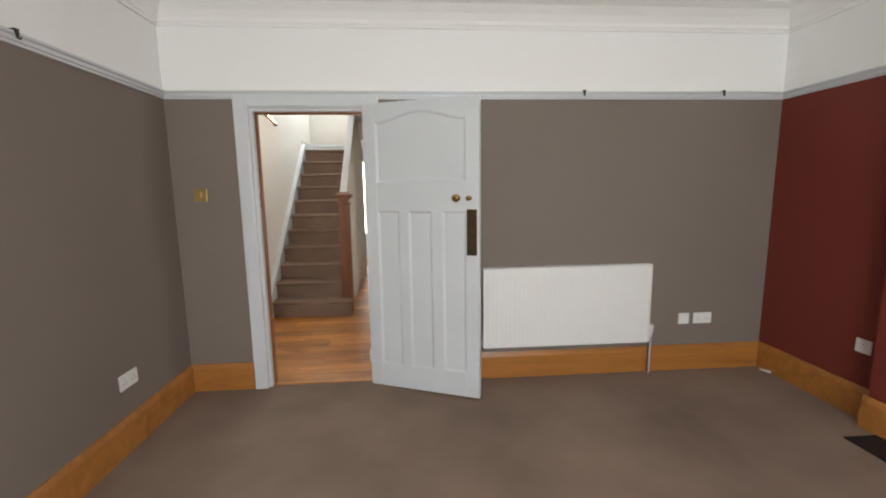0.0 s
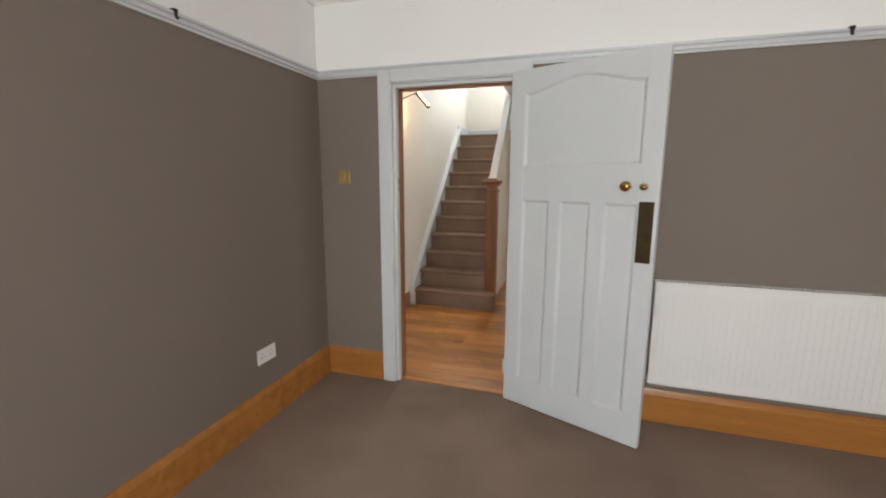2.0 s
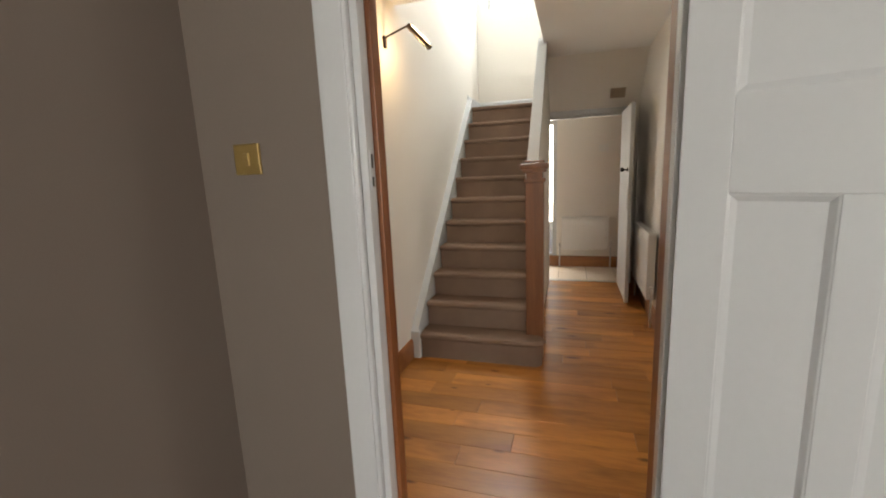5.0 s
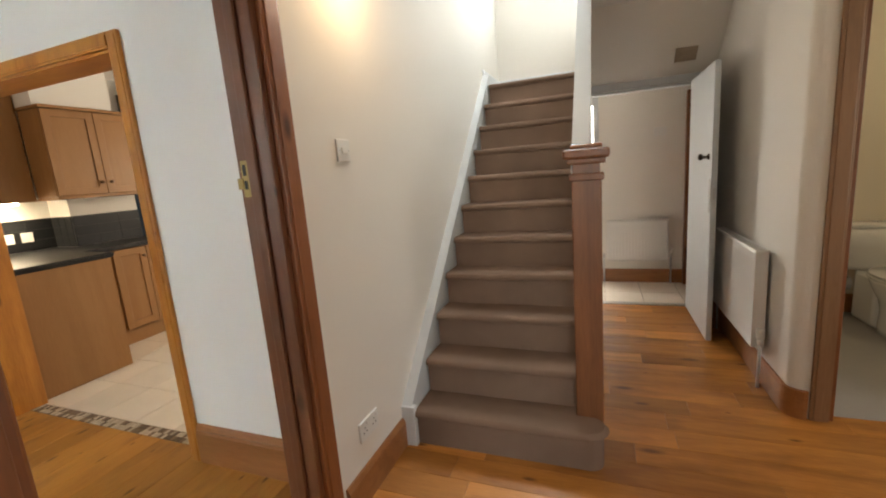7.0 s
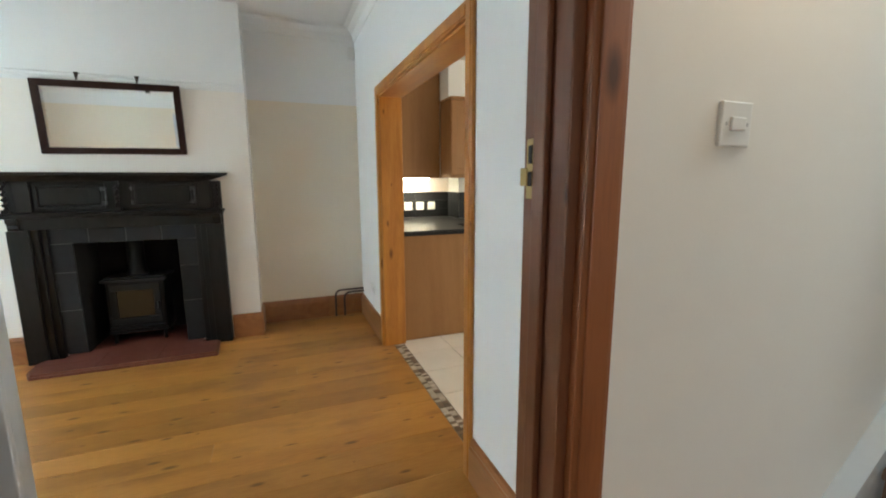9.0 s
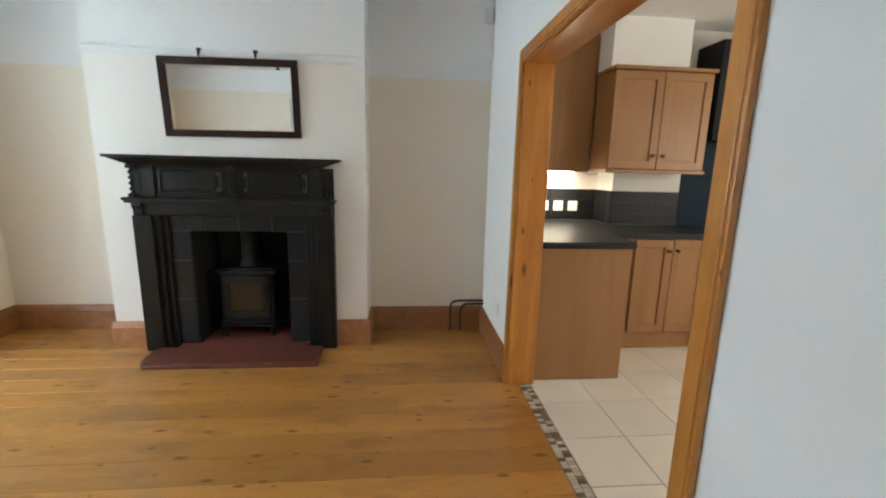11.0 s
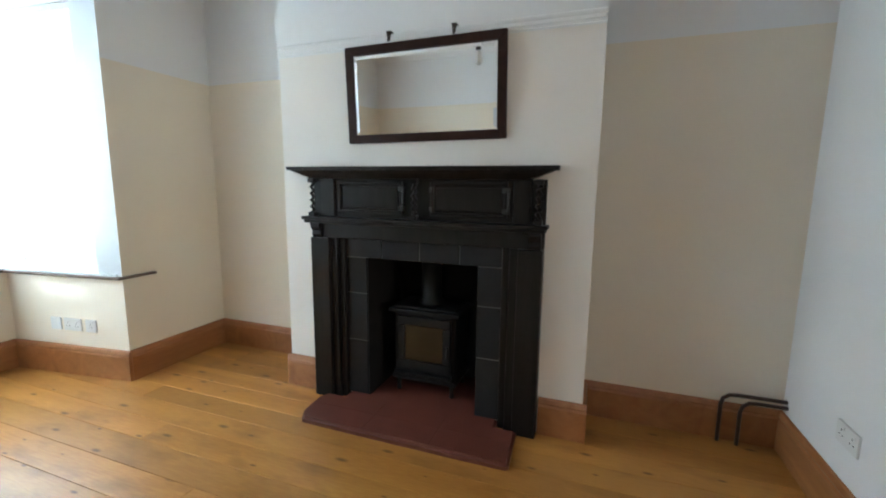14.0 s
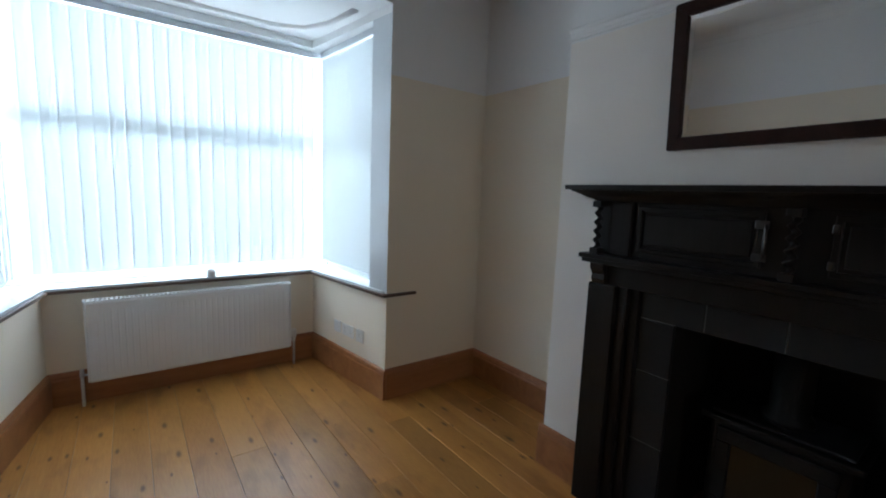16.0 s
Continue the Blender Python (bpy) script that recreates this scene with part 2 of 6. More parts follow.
BRASS = material("aged_brass", (0.50, 0.34, 0.12), 0.16, (0.30, 0.19, 0.06), 14, 90, 0.05, metal=1.0)
BRASS_DULL = material("tarnished_brass_plate", (0.135, 0.100, 0.055), 0.36, (0.060, 0.046, 0.026), 14, 90, 0.1, metal=0.9)
STEEL = material("brushed_steel", (0.55, 0.55, 0.55), 0.3, (0.48, 0.48, 0.48), 14, 120, 0.05, metal=1.0)
DARK_METAL = material("dark_bronze_metal", (0.05, 0.036, 0.028), 0.4, (0.03, 0.022, 0.018), 14, 90, 0.05, metal=0.7)
COPPER = material("painted_copper_pipe", (0.045, 0.026, 0.020), 0.4, (0.03, 0.018, 0.014), 14, 90, 0.05)
TILE = material("cream_floor_tile", (0.80, 0.72, 0.62), 0.38, (0.69, 0.61, 0.51), 4, 60, 0.08, random_tone=0.05)
GROUT = material("grey_grout", (0.30, 0.24, 0.19), 0.9, (0.24, 0.19, 0.15), 30, 200, 0.3)
MOSAIC_A = material("brown_mosaic_stone", (0.19, 0.125, 0.082), 0.5, (0.12, 0.078, 0.05), 30, 120, 0.2, random_tone=0.35)
MOSAIC_B = material("cream_mosaic_stone", (0.58, 0.50, 0.40), 0.5, (0.45, 0.37, 0.28), 30, 120, 0.2, random_tone=0.2)
WORKTOP = material("black_granite_worktop", (0.026, 0.027, 0.031), 0.42, (0.016, 0.016, 0.018), 40, 260, 0.1, spread=0.25)
SPLASH = material("blue_black_glass_splashback", (0.014, 0.027, 0.046), 0.5, (0.011, 0.021, 0.037), 2, 50, 0.0)
OVEN_BLACK = material("black_oven_enamel", (0.010, 0.010, 0.011), 0.35, (0.007, 0.007, 0.008), 6, 80, 0.02, spec=0.2)
HOOD_BLACK = material("matt_black_hood", (0.012, 0.013, 0.015), 0.6, (0.008, 0.009, 0.010), 6, 80, 0.02, spec=0.15)
BREAST = material("pale_ivory_wall_paint", (0.87, 0.83, 0.775), 0.8, (0.84, 0.80, 0.745), 1.4, 160, 0.06)
KNOB = material("bronzed_knob", (0.22, 0.12, 0.055), 0.4, (0.14, 0.075, 0.035), 20, 90, 0.05, metal=0.4)
BRASS_PLATE = material("satin_brass_plate", (0.46, 0.33, 0.13), 0.38, (0.36, 0.25, 0.09), 18, 90, 0.05, metal=0.6)
OVEN_GLASS = plain("smoked_oven_glass", (0.05, 0.045, 0.04), 0.08)
LINO = material("grey_vinyl_floor", (0.47, 0.45, 0.42), 0.4, (0.41, 0.39, 0.365), 5, 90, 0.1)
PORCELAIN = plain("white_porcelain", (0.82, 0.81, 0.78), 0.12)
# black that stands in for the shade inside socket and latch slots
SLOT_BLACK = plain("black_slot_shade", (0.012, 0.012, 0.012), 0.6)
MIRROR = plain("silvered_glass", (0.95, 0.96, 0.95), 0.02, 1.0)
SILL_WOOD = wood("brown_sill_board", (0.115, 0.068, 0.045), (0.070, 0.040, 0.027), 0.4, "x", 0.03, False)
LAMP_GLOW = glow("warm_lamp_tube", (1.0, 0.72, 0.38), 14.0)
UNDER_GLOW = glow("white_cupboard_light", (1.0, 0.86, 0.62), 30.0)
FIREGLASS = plain("smoked_stove_glass", (0.030, 0.022, 0.013), 0.12)
STONE = material("pale_render_wall", (0.52, 0.49, 0.44), 0.9, (0.42, 0.40, 0.36), 3, 60, 0.4)
GRASS = material("lawn", (0.09, 0.15, 0.05), 0.9, (0.05, 0.09, 0.03), 3, 60, 0.6)

for _m in (BLACK_OAK, SLATE, IRON, SOOT, MIRROR_WOOD, WORKTOP, SPLASH):
    _m.node_tree.nodes["Principled BSDF"].inputs["Specular IOR Level"].default_value = 0.22

SPLASH.node_tree.nodes["Principled BSDF"].inputs["Specular IOR Level"].default_value = 0.08
for _m in (OAK_FLOOR, CABINET):
    _m.node_tree.nodes["Principled BSDF"].inputs["Specular IOR Level"].default_value = 0.3

PANE = bpy.data.materials.new("window_glass")
PANE.use_nodes = True
PANE.node_tree.nodes["Principled BSDF"].inputs["Transmission Weight"].default_value = 1.0
PANE.node_tree.nodes["Principled BSDF"].inputs["Roughness"].default_value = 0.02
PANE.node_tree.nodes["Principled BSDF"].inputs["IOR"].default_value = 1.1

BLIND = bpy.data.materials.new("translucent_blind_fabric")
BLIND.use_nodes = True
_t = BLIND.node_tree
_w = _t.nodes.new("ShaderNodeTexNoise")
_w.inputs["Scale"].default_value = 300
_r = _t.nodes.new("ShaderNodeValToRGB")
_r.color_ramp.elements[0].color, _r.color_ramp.elements[1].color = (0.74, 0.77, 0.77, 1), (0.86, 0.88, 0.88, 1)
_d, _tr, _mx = _t.nodes.new("ShaderNodeBsdfDiffuse"), _t.nodes.new("ShaderNodeBsdfTranslucent"), _t.nodes.new("ShaderNodeMixShader")
_t.links.new(_w.outputs[0], _r.inputs[0])
_t.links.new(_r.outputs[0], _d.inputs[0])
_t.links.new(_r.outputs[0], _tr.inputs[0])
_mx.inputs[0].default_value = 0.22
_t.links.new(_d.outputs[0], _mx.inputs[1])
_t.links.new(_tr.outputs[0], _mx.inputs[2])
_t.links.new(_mx.outputs[0], _t.nodes["Material Output"].inputs[0])


# ---- mesh helpers ----
def slab(bm, x0, x1, y0, y1, z0, z1, bevel=0.0, mat=0):
    """A block between two corners, its edges rounded by bevel metres."""
    made = bmesh.ops.create_cube(bm, size=1, matrix=Matrix.Translation(((x0 + x1) / 2, (y0 + y1) / 2, (z0 + z1) / 2)) @ Matrix.Diagonal((abs(x1 - x0), abs(y1 - y0), abs(z1 - z0), 1)))
    faces = {f for v in made["verts"] for f in v.link_faces}
    if bevel:
        edges = list({e for f in faces for e in f.edges})
        out = bmesh.ops.bevel(bm, geom=edges, offset=bevel, segments=2, profile=0.5, affect="EDGES", clamp_overlap=True)
        faces = {f for f in out["faces"]} | {f for f in faces if f.is_valid}
    for f in faces:
        f.material_index = mat
    return faces


def tube(bm, points, radius, sides=10):
    """A round bar along a line of points."""
    rings = []
    pts = [Vector(p) for p in points]
    for i, p in enumerate(pts):
        way = (pts[min(i + 1, len(pts) - 1)] - pts[max(i - 1, 0)]).normalized()
        side = way.orthogonal().normalized() if not rings else (rings[-1][1] - way * rings[-1][1].dot(way)).normalized()
        up = way.cross(side)
        r = radius[i] if isinstance(radius, (list, tuple)) else radius
        rings.append(([bm.verts.new(p + r * (math.cos(a) * side + math.sin(a) * up)) for a in (2 * math.pi * k / sides for k in range(sides))], side))
    for (a, _), (b, _) in zip(rings, rings[1:]):
        for k in range(sides):
            f = bm.faces.new((a[k], a[(k + 1) % sides], b[(k + 1) % sides], b[k]))
            f.smooth = True
    bm.faces.new(rings[0][0][::-1])
    bm.faces.new(rings[-1][0])


def lathe(bm, profile, centre, axis="z", sides=20):
    """A turned body from (radius, height) pairs."""
    turn = {"z": Matrix(), "x": Matrix.Rotation(radians(90), 4, "Y"), "y": Matrix.Rotation(radians(-90), 4, "X")}[axis]
    place = Matrix.Translation(centre) @ turn
    rings = [[bm.verts.new(place @ Vector((r * math.cos(2 * math.pi * k / sides), r * math.sin(2 * math.pi * k / sides), h))) for k in range(sides)] for r, h in profile]
    for a, b in zip(rings, rings[1:]):
        for k in range(sides):
            f = bm.faces.new((a[k], a[(k + 1) % sides], b[(k + 1) % sides], b[k]))
            f.smooth = True
    bm.faces.new(rings[0][::-1])
    bm.faces.new(rings[-1])


def prism(bm, outline, place, depth, mat=0):
    """A flat outline of (u, v) pushed along by depth; place(u, v, d) gives the point."""
    a = [bm.verts.new(place(u, v, 0)) for u, v in outline]
    b = [bm.verts.new(place(u, v, depth)) for u, v in outline]
    n = len(outline)
    faces = [bm.faces.new(a[::-1]), bm.faces.new(b)] + [bm.faces.new((a[k], a[(k + 1) % n], b[(k + 1) % n], b[k])) for k in range(n)]
    for f in faces:
        f.material_index = mat
    bmesh.ops.recalc_face_normals(bm, faces=faces)
    return faces


def mesh_of(name, bm, mats):
    me = bpy.data.meshes.new(name)
    bmesh.ops.recalc_face_normals(bm, faces=bm.faces[:])
    bm.to_mesh(me)
    bm.free()
    for m in mats if isinstance(mats, (list, tuple)) else [mats]:
        me.materials.append(m)
    return me


def part(name, bm, mats, parent=None, label=""):
    """Links a bmesh as one mesh object under a thing or under a part."""
    ob = new(name, mesh_of(name, bm, mats))
    ob.parent = parent
    if parent:
        ob.matrix_parent_inverse = parent.matrix_world.inverted()
    return tagged(ob, label)


def thing(name, at, label, category, group="", rz=0):
    ob = new(name)
    ob.empty_display_size = 0.1
    ob.matrix_world = pose(*at, 0, 0, rz)
    bpy.context.view_layer.update()
    return tagged(ob, label, category, group)


def blocks(name, boxes, mats, parent=None, label="", bevel=0.0):
    bm = bmesh.new()
    for box in boxes:
        slab(bm, *box[:6], bevel, box[6] if len(box) > 6 else 0)
    return part(name, bm, mats, parent, label)


def structure(ob, label, category):
    return tagged(ob, label, category, kind="structure")


def moulding(bm, profile, a, b, out):
    """A run of moulding from a to b; profile pairs are (outward, up), out is the way into the room."""
    a, b, out = Vector(a), Vector(b), Vector(out)
    ra = [bm.verts.new(a + out * u + Vector((0, 0, v))) for u, v in profile]
    rb = [bm.verts.new(b + out * u + Vector((0, 0, v))) for u, v in profile]
    n = len(profile)
    for k in range(n):
        bm.faces.new((ra[k], ra[(k + 1) % n], rb[(k + 1) % n], rb[k]))
    bm.faces.new(ra[::-1])
    bm.faces.new(rb)

# ---- large structure ----
RAIL = 2.047          # underside of the picture rails
TOP = 2.72            # ceilings of the two front rooms
NW = 3.09             # door wall of the front room
HT = 2.45             # hall ceiling

# front room
structure(blocks("wall_north", [(-1.60, -1.06, NW, 3.15, 0, RAIL), (-0.285, 2.95, NW, 3.15, 0, RAIL), (-1.06, -0.285, NW, 3.15, 1.99, RAIL), (-1.60, 2.95, NW, 3.15, RAIL, TOP, 1)], [TAUPE, WHITE_WALL]), "taupe painted wall with a white frieze above the picture rail", "wall")
structure(blocks("wall_west", [(-1.69, -1.60, -2.2, 3.15, 0, RAIL), (-1.69, -1.60, -2.2, 3.15, RAIL, TOP, 1)], [TAUPE, WHITE_WALL]), "taupe painted side wall with a white frieze", "wall")
structure(blocks("wall_east", [(2.75, 2.95, -2.2, NW, 0, RAIL), (2.75, 2.95, -2.2, NW, RAIL, TOP, 1), (2.66, 2.75, 0.55, 2.20, 0, RAIL), (2.66, 2.75, 0.55, 2.20, RAIL, TOP, 1)], [RED, WHITE_WALL]), "dark red painted wall with a shallow chimney breast", "wall")
structure(blocks("wall_south", [(-1.69, -0.45, -2.3, -2.2, 0, TOP), (1.65, 2.95, -2.3, -2.2, 0, TOP), (-0.45, 1.65, -2.3, -2.2, 0, 0.75), (-0.45, 1.65, -2.3, -2.2, 2.35, TOP)], TAUPE), "taupe wall round the front window", "wall")
structure(blocks("floor_front_room", [(-1.69, 2.95, -2.3, 3.13, -0.12, 0)], CARPET), "taupe fitted carpet with faint worn patches", "floor")
structure(blocks("ceiling_front_room", [(-1.69, 2.95, -2.3, 3.21, TOP, TOP + 0.1)], CEILING), "white plaster ceiling", "ceiling")

# hall
structure(blocks("wall_hall_south", [(-1.65, -1.06, 3.15, 3.21, 0, HT), (-0.285, 2.2, 3.15, 3.21, 0, HT), (-1.06, -0.285, 3.15, 3.21, 1.99, HT)], HALL_WALL), "pale cream hall wall beside the front room door", "wall")
structure(blocks("wall_hall_west", [(-1.76, -1.65, 3.21, 3.252, 0, 5.0), (-1.76, -1.65, 4.17, 7.45, 0, 5.0), (-1.76, -1.65, 3.252, 4.17, 2.0, 5.0)], HALL_WALL), "pale cream hall and staircase wall", "wall")
# unseen end wall; its opening is made up for the hall fill lamp
structure(blocks("wall_hall_east", [(2.2, 2.3, 3.15, 3.9, 0, HT), (2.2, 2.3, 4.9, 5.57, 0, HT), (2.2, 2.3, 3.9, 4.9, 0, 0.6), (2.2, 2.3, 3.9, 4.9, 2.3, HT)], HALL_WALL), "pale cream hall end wall", "wall")
structure(blocks("wall_stair_back", [(-1.76, 0.3, 7.45, 7.55, 2.047, 3.25), (-1.76, -1.52, 7.45, 7.55, 3.25, 5.0), (-0.70, 0.3, 7.45, 7.55, 3.25, 5.0), (-1.52, -0.70, 7.45, 7.55, 4.45, 5.0)], HALL_WALL), "pale wall behind the stair landing", "wall")
structure(blocks("wall_cloakroom_front", [(0.245, 0.33, 5.47, 5.57, 0, 1.97), (0.165, 0.33, 5.47, 5.57, 1.97, HT), (1.05, 2.3, 5.47, 5.57, 0, HT), (0.33, 1.05, 5.47, 5.57, 2.0, HT)], HALL_WALL), "cream wall with the cloakroom doorway", "wall")
structure(blocks("wall_corridor_east", [(0.165, 0.265, 5.57, 8.0, 0, HT)], HALL_WALL), "cream corridor wall behind the radiator", "wall")
structure(blocks("wall_corridor_end", [(0.02, 0.165, 7.20, 7.30, 0, HT), (-0.775, 0.02, 7.20, 7.30, 1.92, HT)], HALL_WALL), "cream wall above the end door", "wall")
structure(blocks("wall_lobby_back", [(-0.72, 0.30, 8.0, 8.1, 0, HT), (-1.76, -1.50, 8.0, 8.1, 0, HT), (-1.50, -0.72, 8.0, 8.1, 2.02, HT), (-1.76, -1.66, 7.55, 8.0, 0, HT)], HALL_WALL), "cream wall at the back of the lobby", "wall")
structure(blocks("ceiling_hall", [(-1.76, 2.3, 3.15, 4.85, HT, HT + 0.12), (-0.775, 2.3, 4.85, 8.1, HT, HT + 0.12), (-1.76, -0.775, 7.55, 8.1, HT, HT + 0.12)], CEILING), "white hall ceiling with an open stairwell", "ceiling")
structure(blocks("ceiling_stairwell", [(-1.76, 0.4, 4.7, 7.6, 5.0, 5.1)], CEILING), "white ceiling over the stairs", "ceiling")
structure(blocks("wall_upper_stair", [(-1.65, -0.775, 4.75, 4.85, HT + 0.12, 5.0), (-0.775, -0.635, 4.85, 6.3, HT + 0.12, 5.0), (-0.735, 0.3, 6.2, 6.3, HT + 0.12, 5.0), (0.2, 0.3, 6.3, 7.45, HT + 0.12, 5.0)], HALL_WALL), "pale wall of the upper stairwell", "wall")
structure(blocks("floor_lobby", [(-1.76, 0.3, 7.22, 8.6, -0.12, -0.001)], GROUT), "tiled lobby floor bed", "floor")
structure(blocks("floor_hall", [(-1.76, 2.3, 3.13, 7.22, -0.12, -0.004)], GROUT), "bed under the hall boards", "floor")

bm = bmesh.new()
prism(bm, [(7.20, 1.985), (6.68, 2.449), (7.20, 2.449)], lambda u, v, d: Vector((-0.774 + d, u, v)), 0.938)
structure(part("stair_soffit", bm, HALL_WALL), "cream sloping underside of the upper stair flight", "ceiling")
# rounded outer corner beside the cloakroom door, with its skirting bent round it
BULL = [(0.165 + 0.07 * (1 - math.cos(a)), 5.54 - 0.07 * math.sin(a)) for a in (math.pi / 2 * k / 8 for k in range(9))]
bm = bmesh.new()
prism(bm, BULL + [(0.245, 5.47), (0.245, 5.57), (0.165, 5.57)], lambda u, v, d: Vector((u, v, d)), 1.97)
structure(part("rounded_wall_corner", bm, HALL_WALL), "cream wall corner with a rounded arris", "wall")

# cloakroom
structure(blocks("floor_cloakroom", [(0.265, 2.3, 5.52, 7.4, -0.12, 0.002)], LINO), "grey vinyl cloakroom floor", "floor")
structure(blocks("wall_cloakroom", [(0.265, 2.3, 7.2, 7.3, 0, HT), (2.2, 2.3, 5.57, 7.2, 0, HT)], CREAM), "cream cloakroom walls", "wall")

# living room
structure(blocks("wall_living_north", [(-5.45, -4.30, 4.43, 4.59, 0, RAIL), (-2.66, -1.76, 4.43, 4.59, 0, RAIL), (-4.30, -2.66, 4.43, 4.59, 1.99, RAIL), (-5.45, -1.76, 4.43, 4.59, RAIL, TOP, 1)], [WHITE_WALL, WHITE_WALL]), "white wall with a wide opening to the kitchen", "wall")
structure(blocks("wall_living_west", [(-5.45, -5.254, 3.40, 4.43, 0, RAIL), (-5.45, -5.35, 0.53, 1.70, 0, RAIL), (-5.45, -5.254, 3.40, 4.43, RAIL, TOP, 1), (-5.45, -5.35, 0.53, 1.70, RAIL, TOP, 1)], [CREAM, WHITE_WALL]), "cream alcove walls with a white frieze", "wall")
structure(blocks("chimney_breast", [(-5.45, -4.95, 1.646, 2.20, 0, RAIL), (-5.45, -4.95, 2.95, 3.474, 0, RAIL), (-5.45, -4.95, 2.20, 2.95, 0.90, RAIL), (-5.45, -4.95, 1.646, 3.474, RAIL, TOP, 1)], [BREAST, WHITE_WALL]), "ivory chimney breast with a white frieze", "wall")
structure(blocks("fire_recess", [(-5.46, -5.40, 2.20, 2.95, 0, 0.90), (-5.40, -4.955, 2.20, 2.225, 0, 0.90), (-5.40, -4.955, 2.925, 2.95, 0, 0.90), (-5.40, -4.955, 2.225, 2.925, 0.88, 0.90)], SOOT), "sooty back of the fire recess", "wall")
structure(blocks("wall_living_south", [(-5.45, -4.59, 0.45, 0.631, 0, RAIL), (-5.45, -4.59, 0.45, 0.631, RAIL, TOP, 1), (-2.70, -1.69, 0.45, 0.631, 0, RAIL), (-2.70, -1.69, 0.45, 0.631, RAIL, TOP, 1), (-4.59, -2.70, 0.45, 0.631, 2.45, TOP, 1)], [CREAM, WHITE_WALL]), "cream wall at both sides of the bay", "wall")
structure(blocks("wall_living_east", [(-1.76, -1.69, 0.45, 3.21, 0, RAIL), (-1.76, -1.69, 0.45, 3.21, RAIL, TOP, 1)], [CREAM, WHITE_WALL]), "cream wall behind the open door", "wall")
structure(blocks("wall_living_door", [(-1.78, -1.76, 3.21, 3.252, 0, RAIL), (-1.78, -1.76, 4.17, 4.43, 0, RAIL), (-1.78, -1.76, 3.252, 4.17, 2.0, RAIL), (-1.78, -1.76, 3.21, 4.43, RAIL, TOP, 1)], [CREAM, WHITE_WALL]), "cream wall round the doorway", "wall")
structure(blocks("floor_living_room", [(-5.45, -1.69, 0.45, 4.50, -0.12, -0.004), (-4.70, -2.60, -0.5, 0.45, -0.12, -0.004)], GROUT), "bed under the pine boards", "floor")
structure(blocks("ceiling_living_room", [(-5.45, -1.69, 0.45, 4.59, TOP, TOP + 0.1), (-4.9, -2.4, -0.6, 0.45, 2.45, TOP + 0.1)], CEILING), "white plaster ceiling", "ceiling")

# bay: low wall, posts and lintel; the sides splay a little
def bay_wall(name, z0, z1, label, mats=CREAM, thick=0.22):
    bm = bmesh.new()
    t = thick
    for line in ([(-4.59, 0.631), (-4.455, -0.33), (-4.455 - t, -0.33 - t), (-4.59 - t, 0.449)], [(-4.455, -0.33), (-2.865, -0.33), (-2.865 + t, -0.33 - t), (-4.455 - t, -0.33 - t)], [(-2.865, -0.33), (-2.70, 0.631), (-2.70 + t, 0.449), (-2.865 + t, -0.33 - t)]):
        prism(bm, line, lambda u, v, d: Vector((u, v, z0 + d)), z1 - z0)
    return structure(part(name, bm, mats), label, "wall")


bay_wall("wall_bay_low", 0, 0.69, "cream wall under the bay window")
bay_wall("wall_bay_high", 2.40, 2.449, "white lintel over the bay window", WHITE_WALL)
bm = bmesh.new()
for line in ([(-4.59, 0.631), (-4.563, 0.44), (-4.80, 0.44), (-4.80, 0.449), (-4.64, 0.449)], [(-2.70, 0.631), (-2.733, 0.44), (-2.50, 0.44), (-2.50, 0.449), (-2.65, 0.449)]):
    prism(bm, line, lambda u, v, d: Vector((u, v, 0.69 + d)), 1.71)
structure(part("bay_posts", bm, GLOSS), "white painted posts beside the bay window", "trim")

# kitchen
# the opening on the far side is assumed, cut behind the added fill light
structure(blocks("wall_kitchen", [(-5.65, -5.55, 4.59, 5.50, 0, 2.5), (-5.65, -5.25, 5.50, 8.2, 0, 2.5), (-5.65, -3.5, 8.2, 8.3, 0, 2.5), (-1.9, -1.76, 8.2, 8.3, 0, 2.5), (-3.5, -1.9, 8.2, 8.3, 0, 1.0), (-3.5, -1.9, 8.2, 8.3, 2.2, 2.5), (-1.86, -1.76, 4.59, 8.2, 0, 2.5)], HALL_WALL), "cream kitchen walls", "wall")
structure(blocks("ceiling_kitchen", [(-5.65, -1.76, 4.59, 8.3, 2.5, 2.6)], CEILING), "white kitchen ceiling", "ceiling")
structure(blocks("floor_kitchen", [(-5.65, -1.76, 4.50, 8.3, -0.12, -0.004)], GROUT), "grout bed under the kitchen tiles", "floor")

# ground outside
structure(blocks("ground", [(-60, 60, -60, 60, -0.4, -0.13)], GRASS), "grass outside the house", "ground")

# assumed pale slab and wall, added so the back door's glass looks bright
structure(blocks("pale_ground_backdrop", [(-4.0, 2.0, 8.62, 12.0, -0.13, -0.05)], STONE), "pale slab added to brighten the view through the back door", "ground")
structure(blocks("pale_wall_backdrop", [(-6.0, 4.0, 12.0, 12.2, -0.13, 1.6)], STONE), "pale wall added as a bright backdrop for the back door", "wall")

# ---- trim: skirtings, rails, cornices, door linings ----
def run(name, profile, legs, mats, label, category="trim"):
    """Moulding along several legs of (a, b, way into the room)."""
    bm = bmesh.new()
    for a, b, out in legs:
        moulding(bm, profile, (*a, 0), (*b, 0), (*out, 0))
    return structure(part(name, bm, mats), label, category)


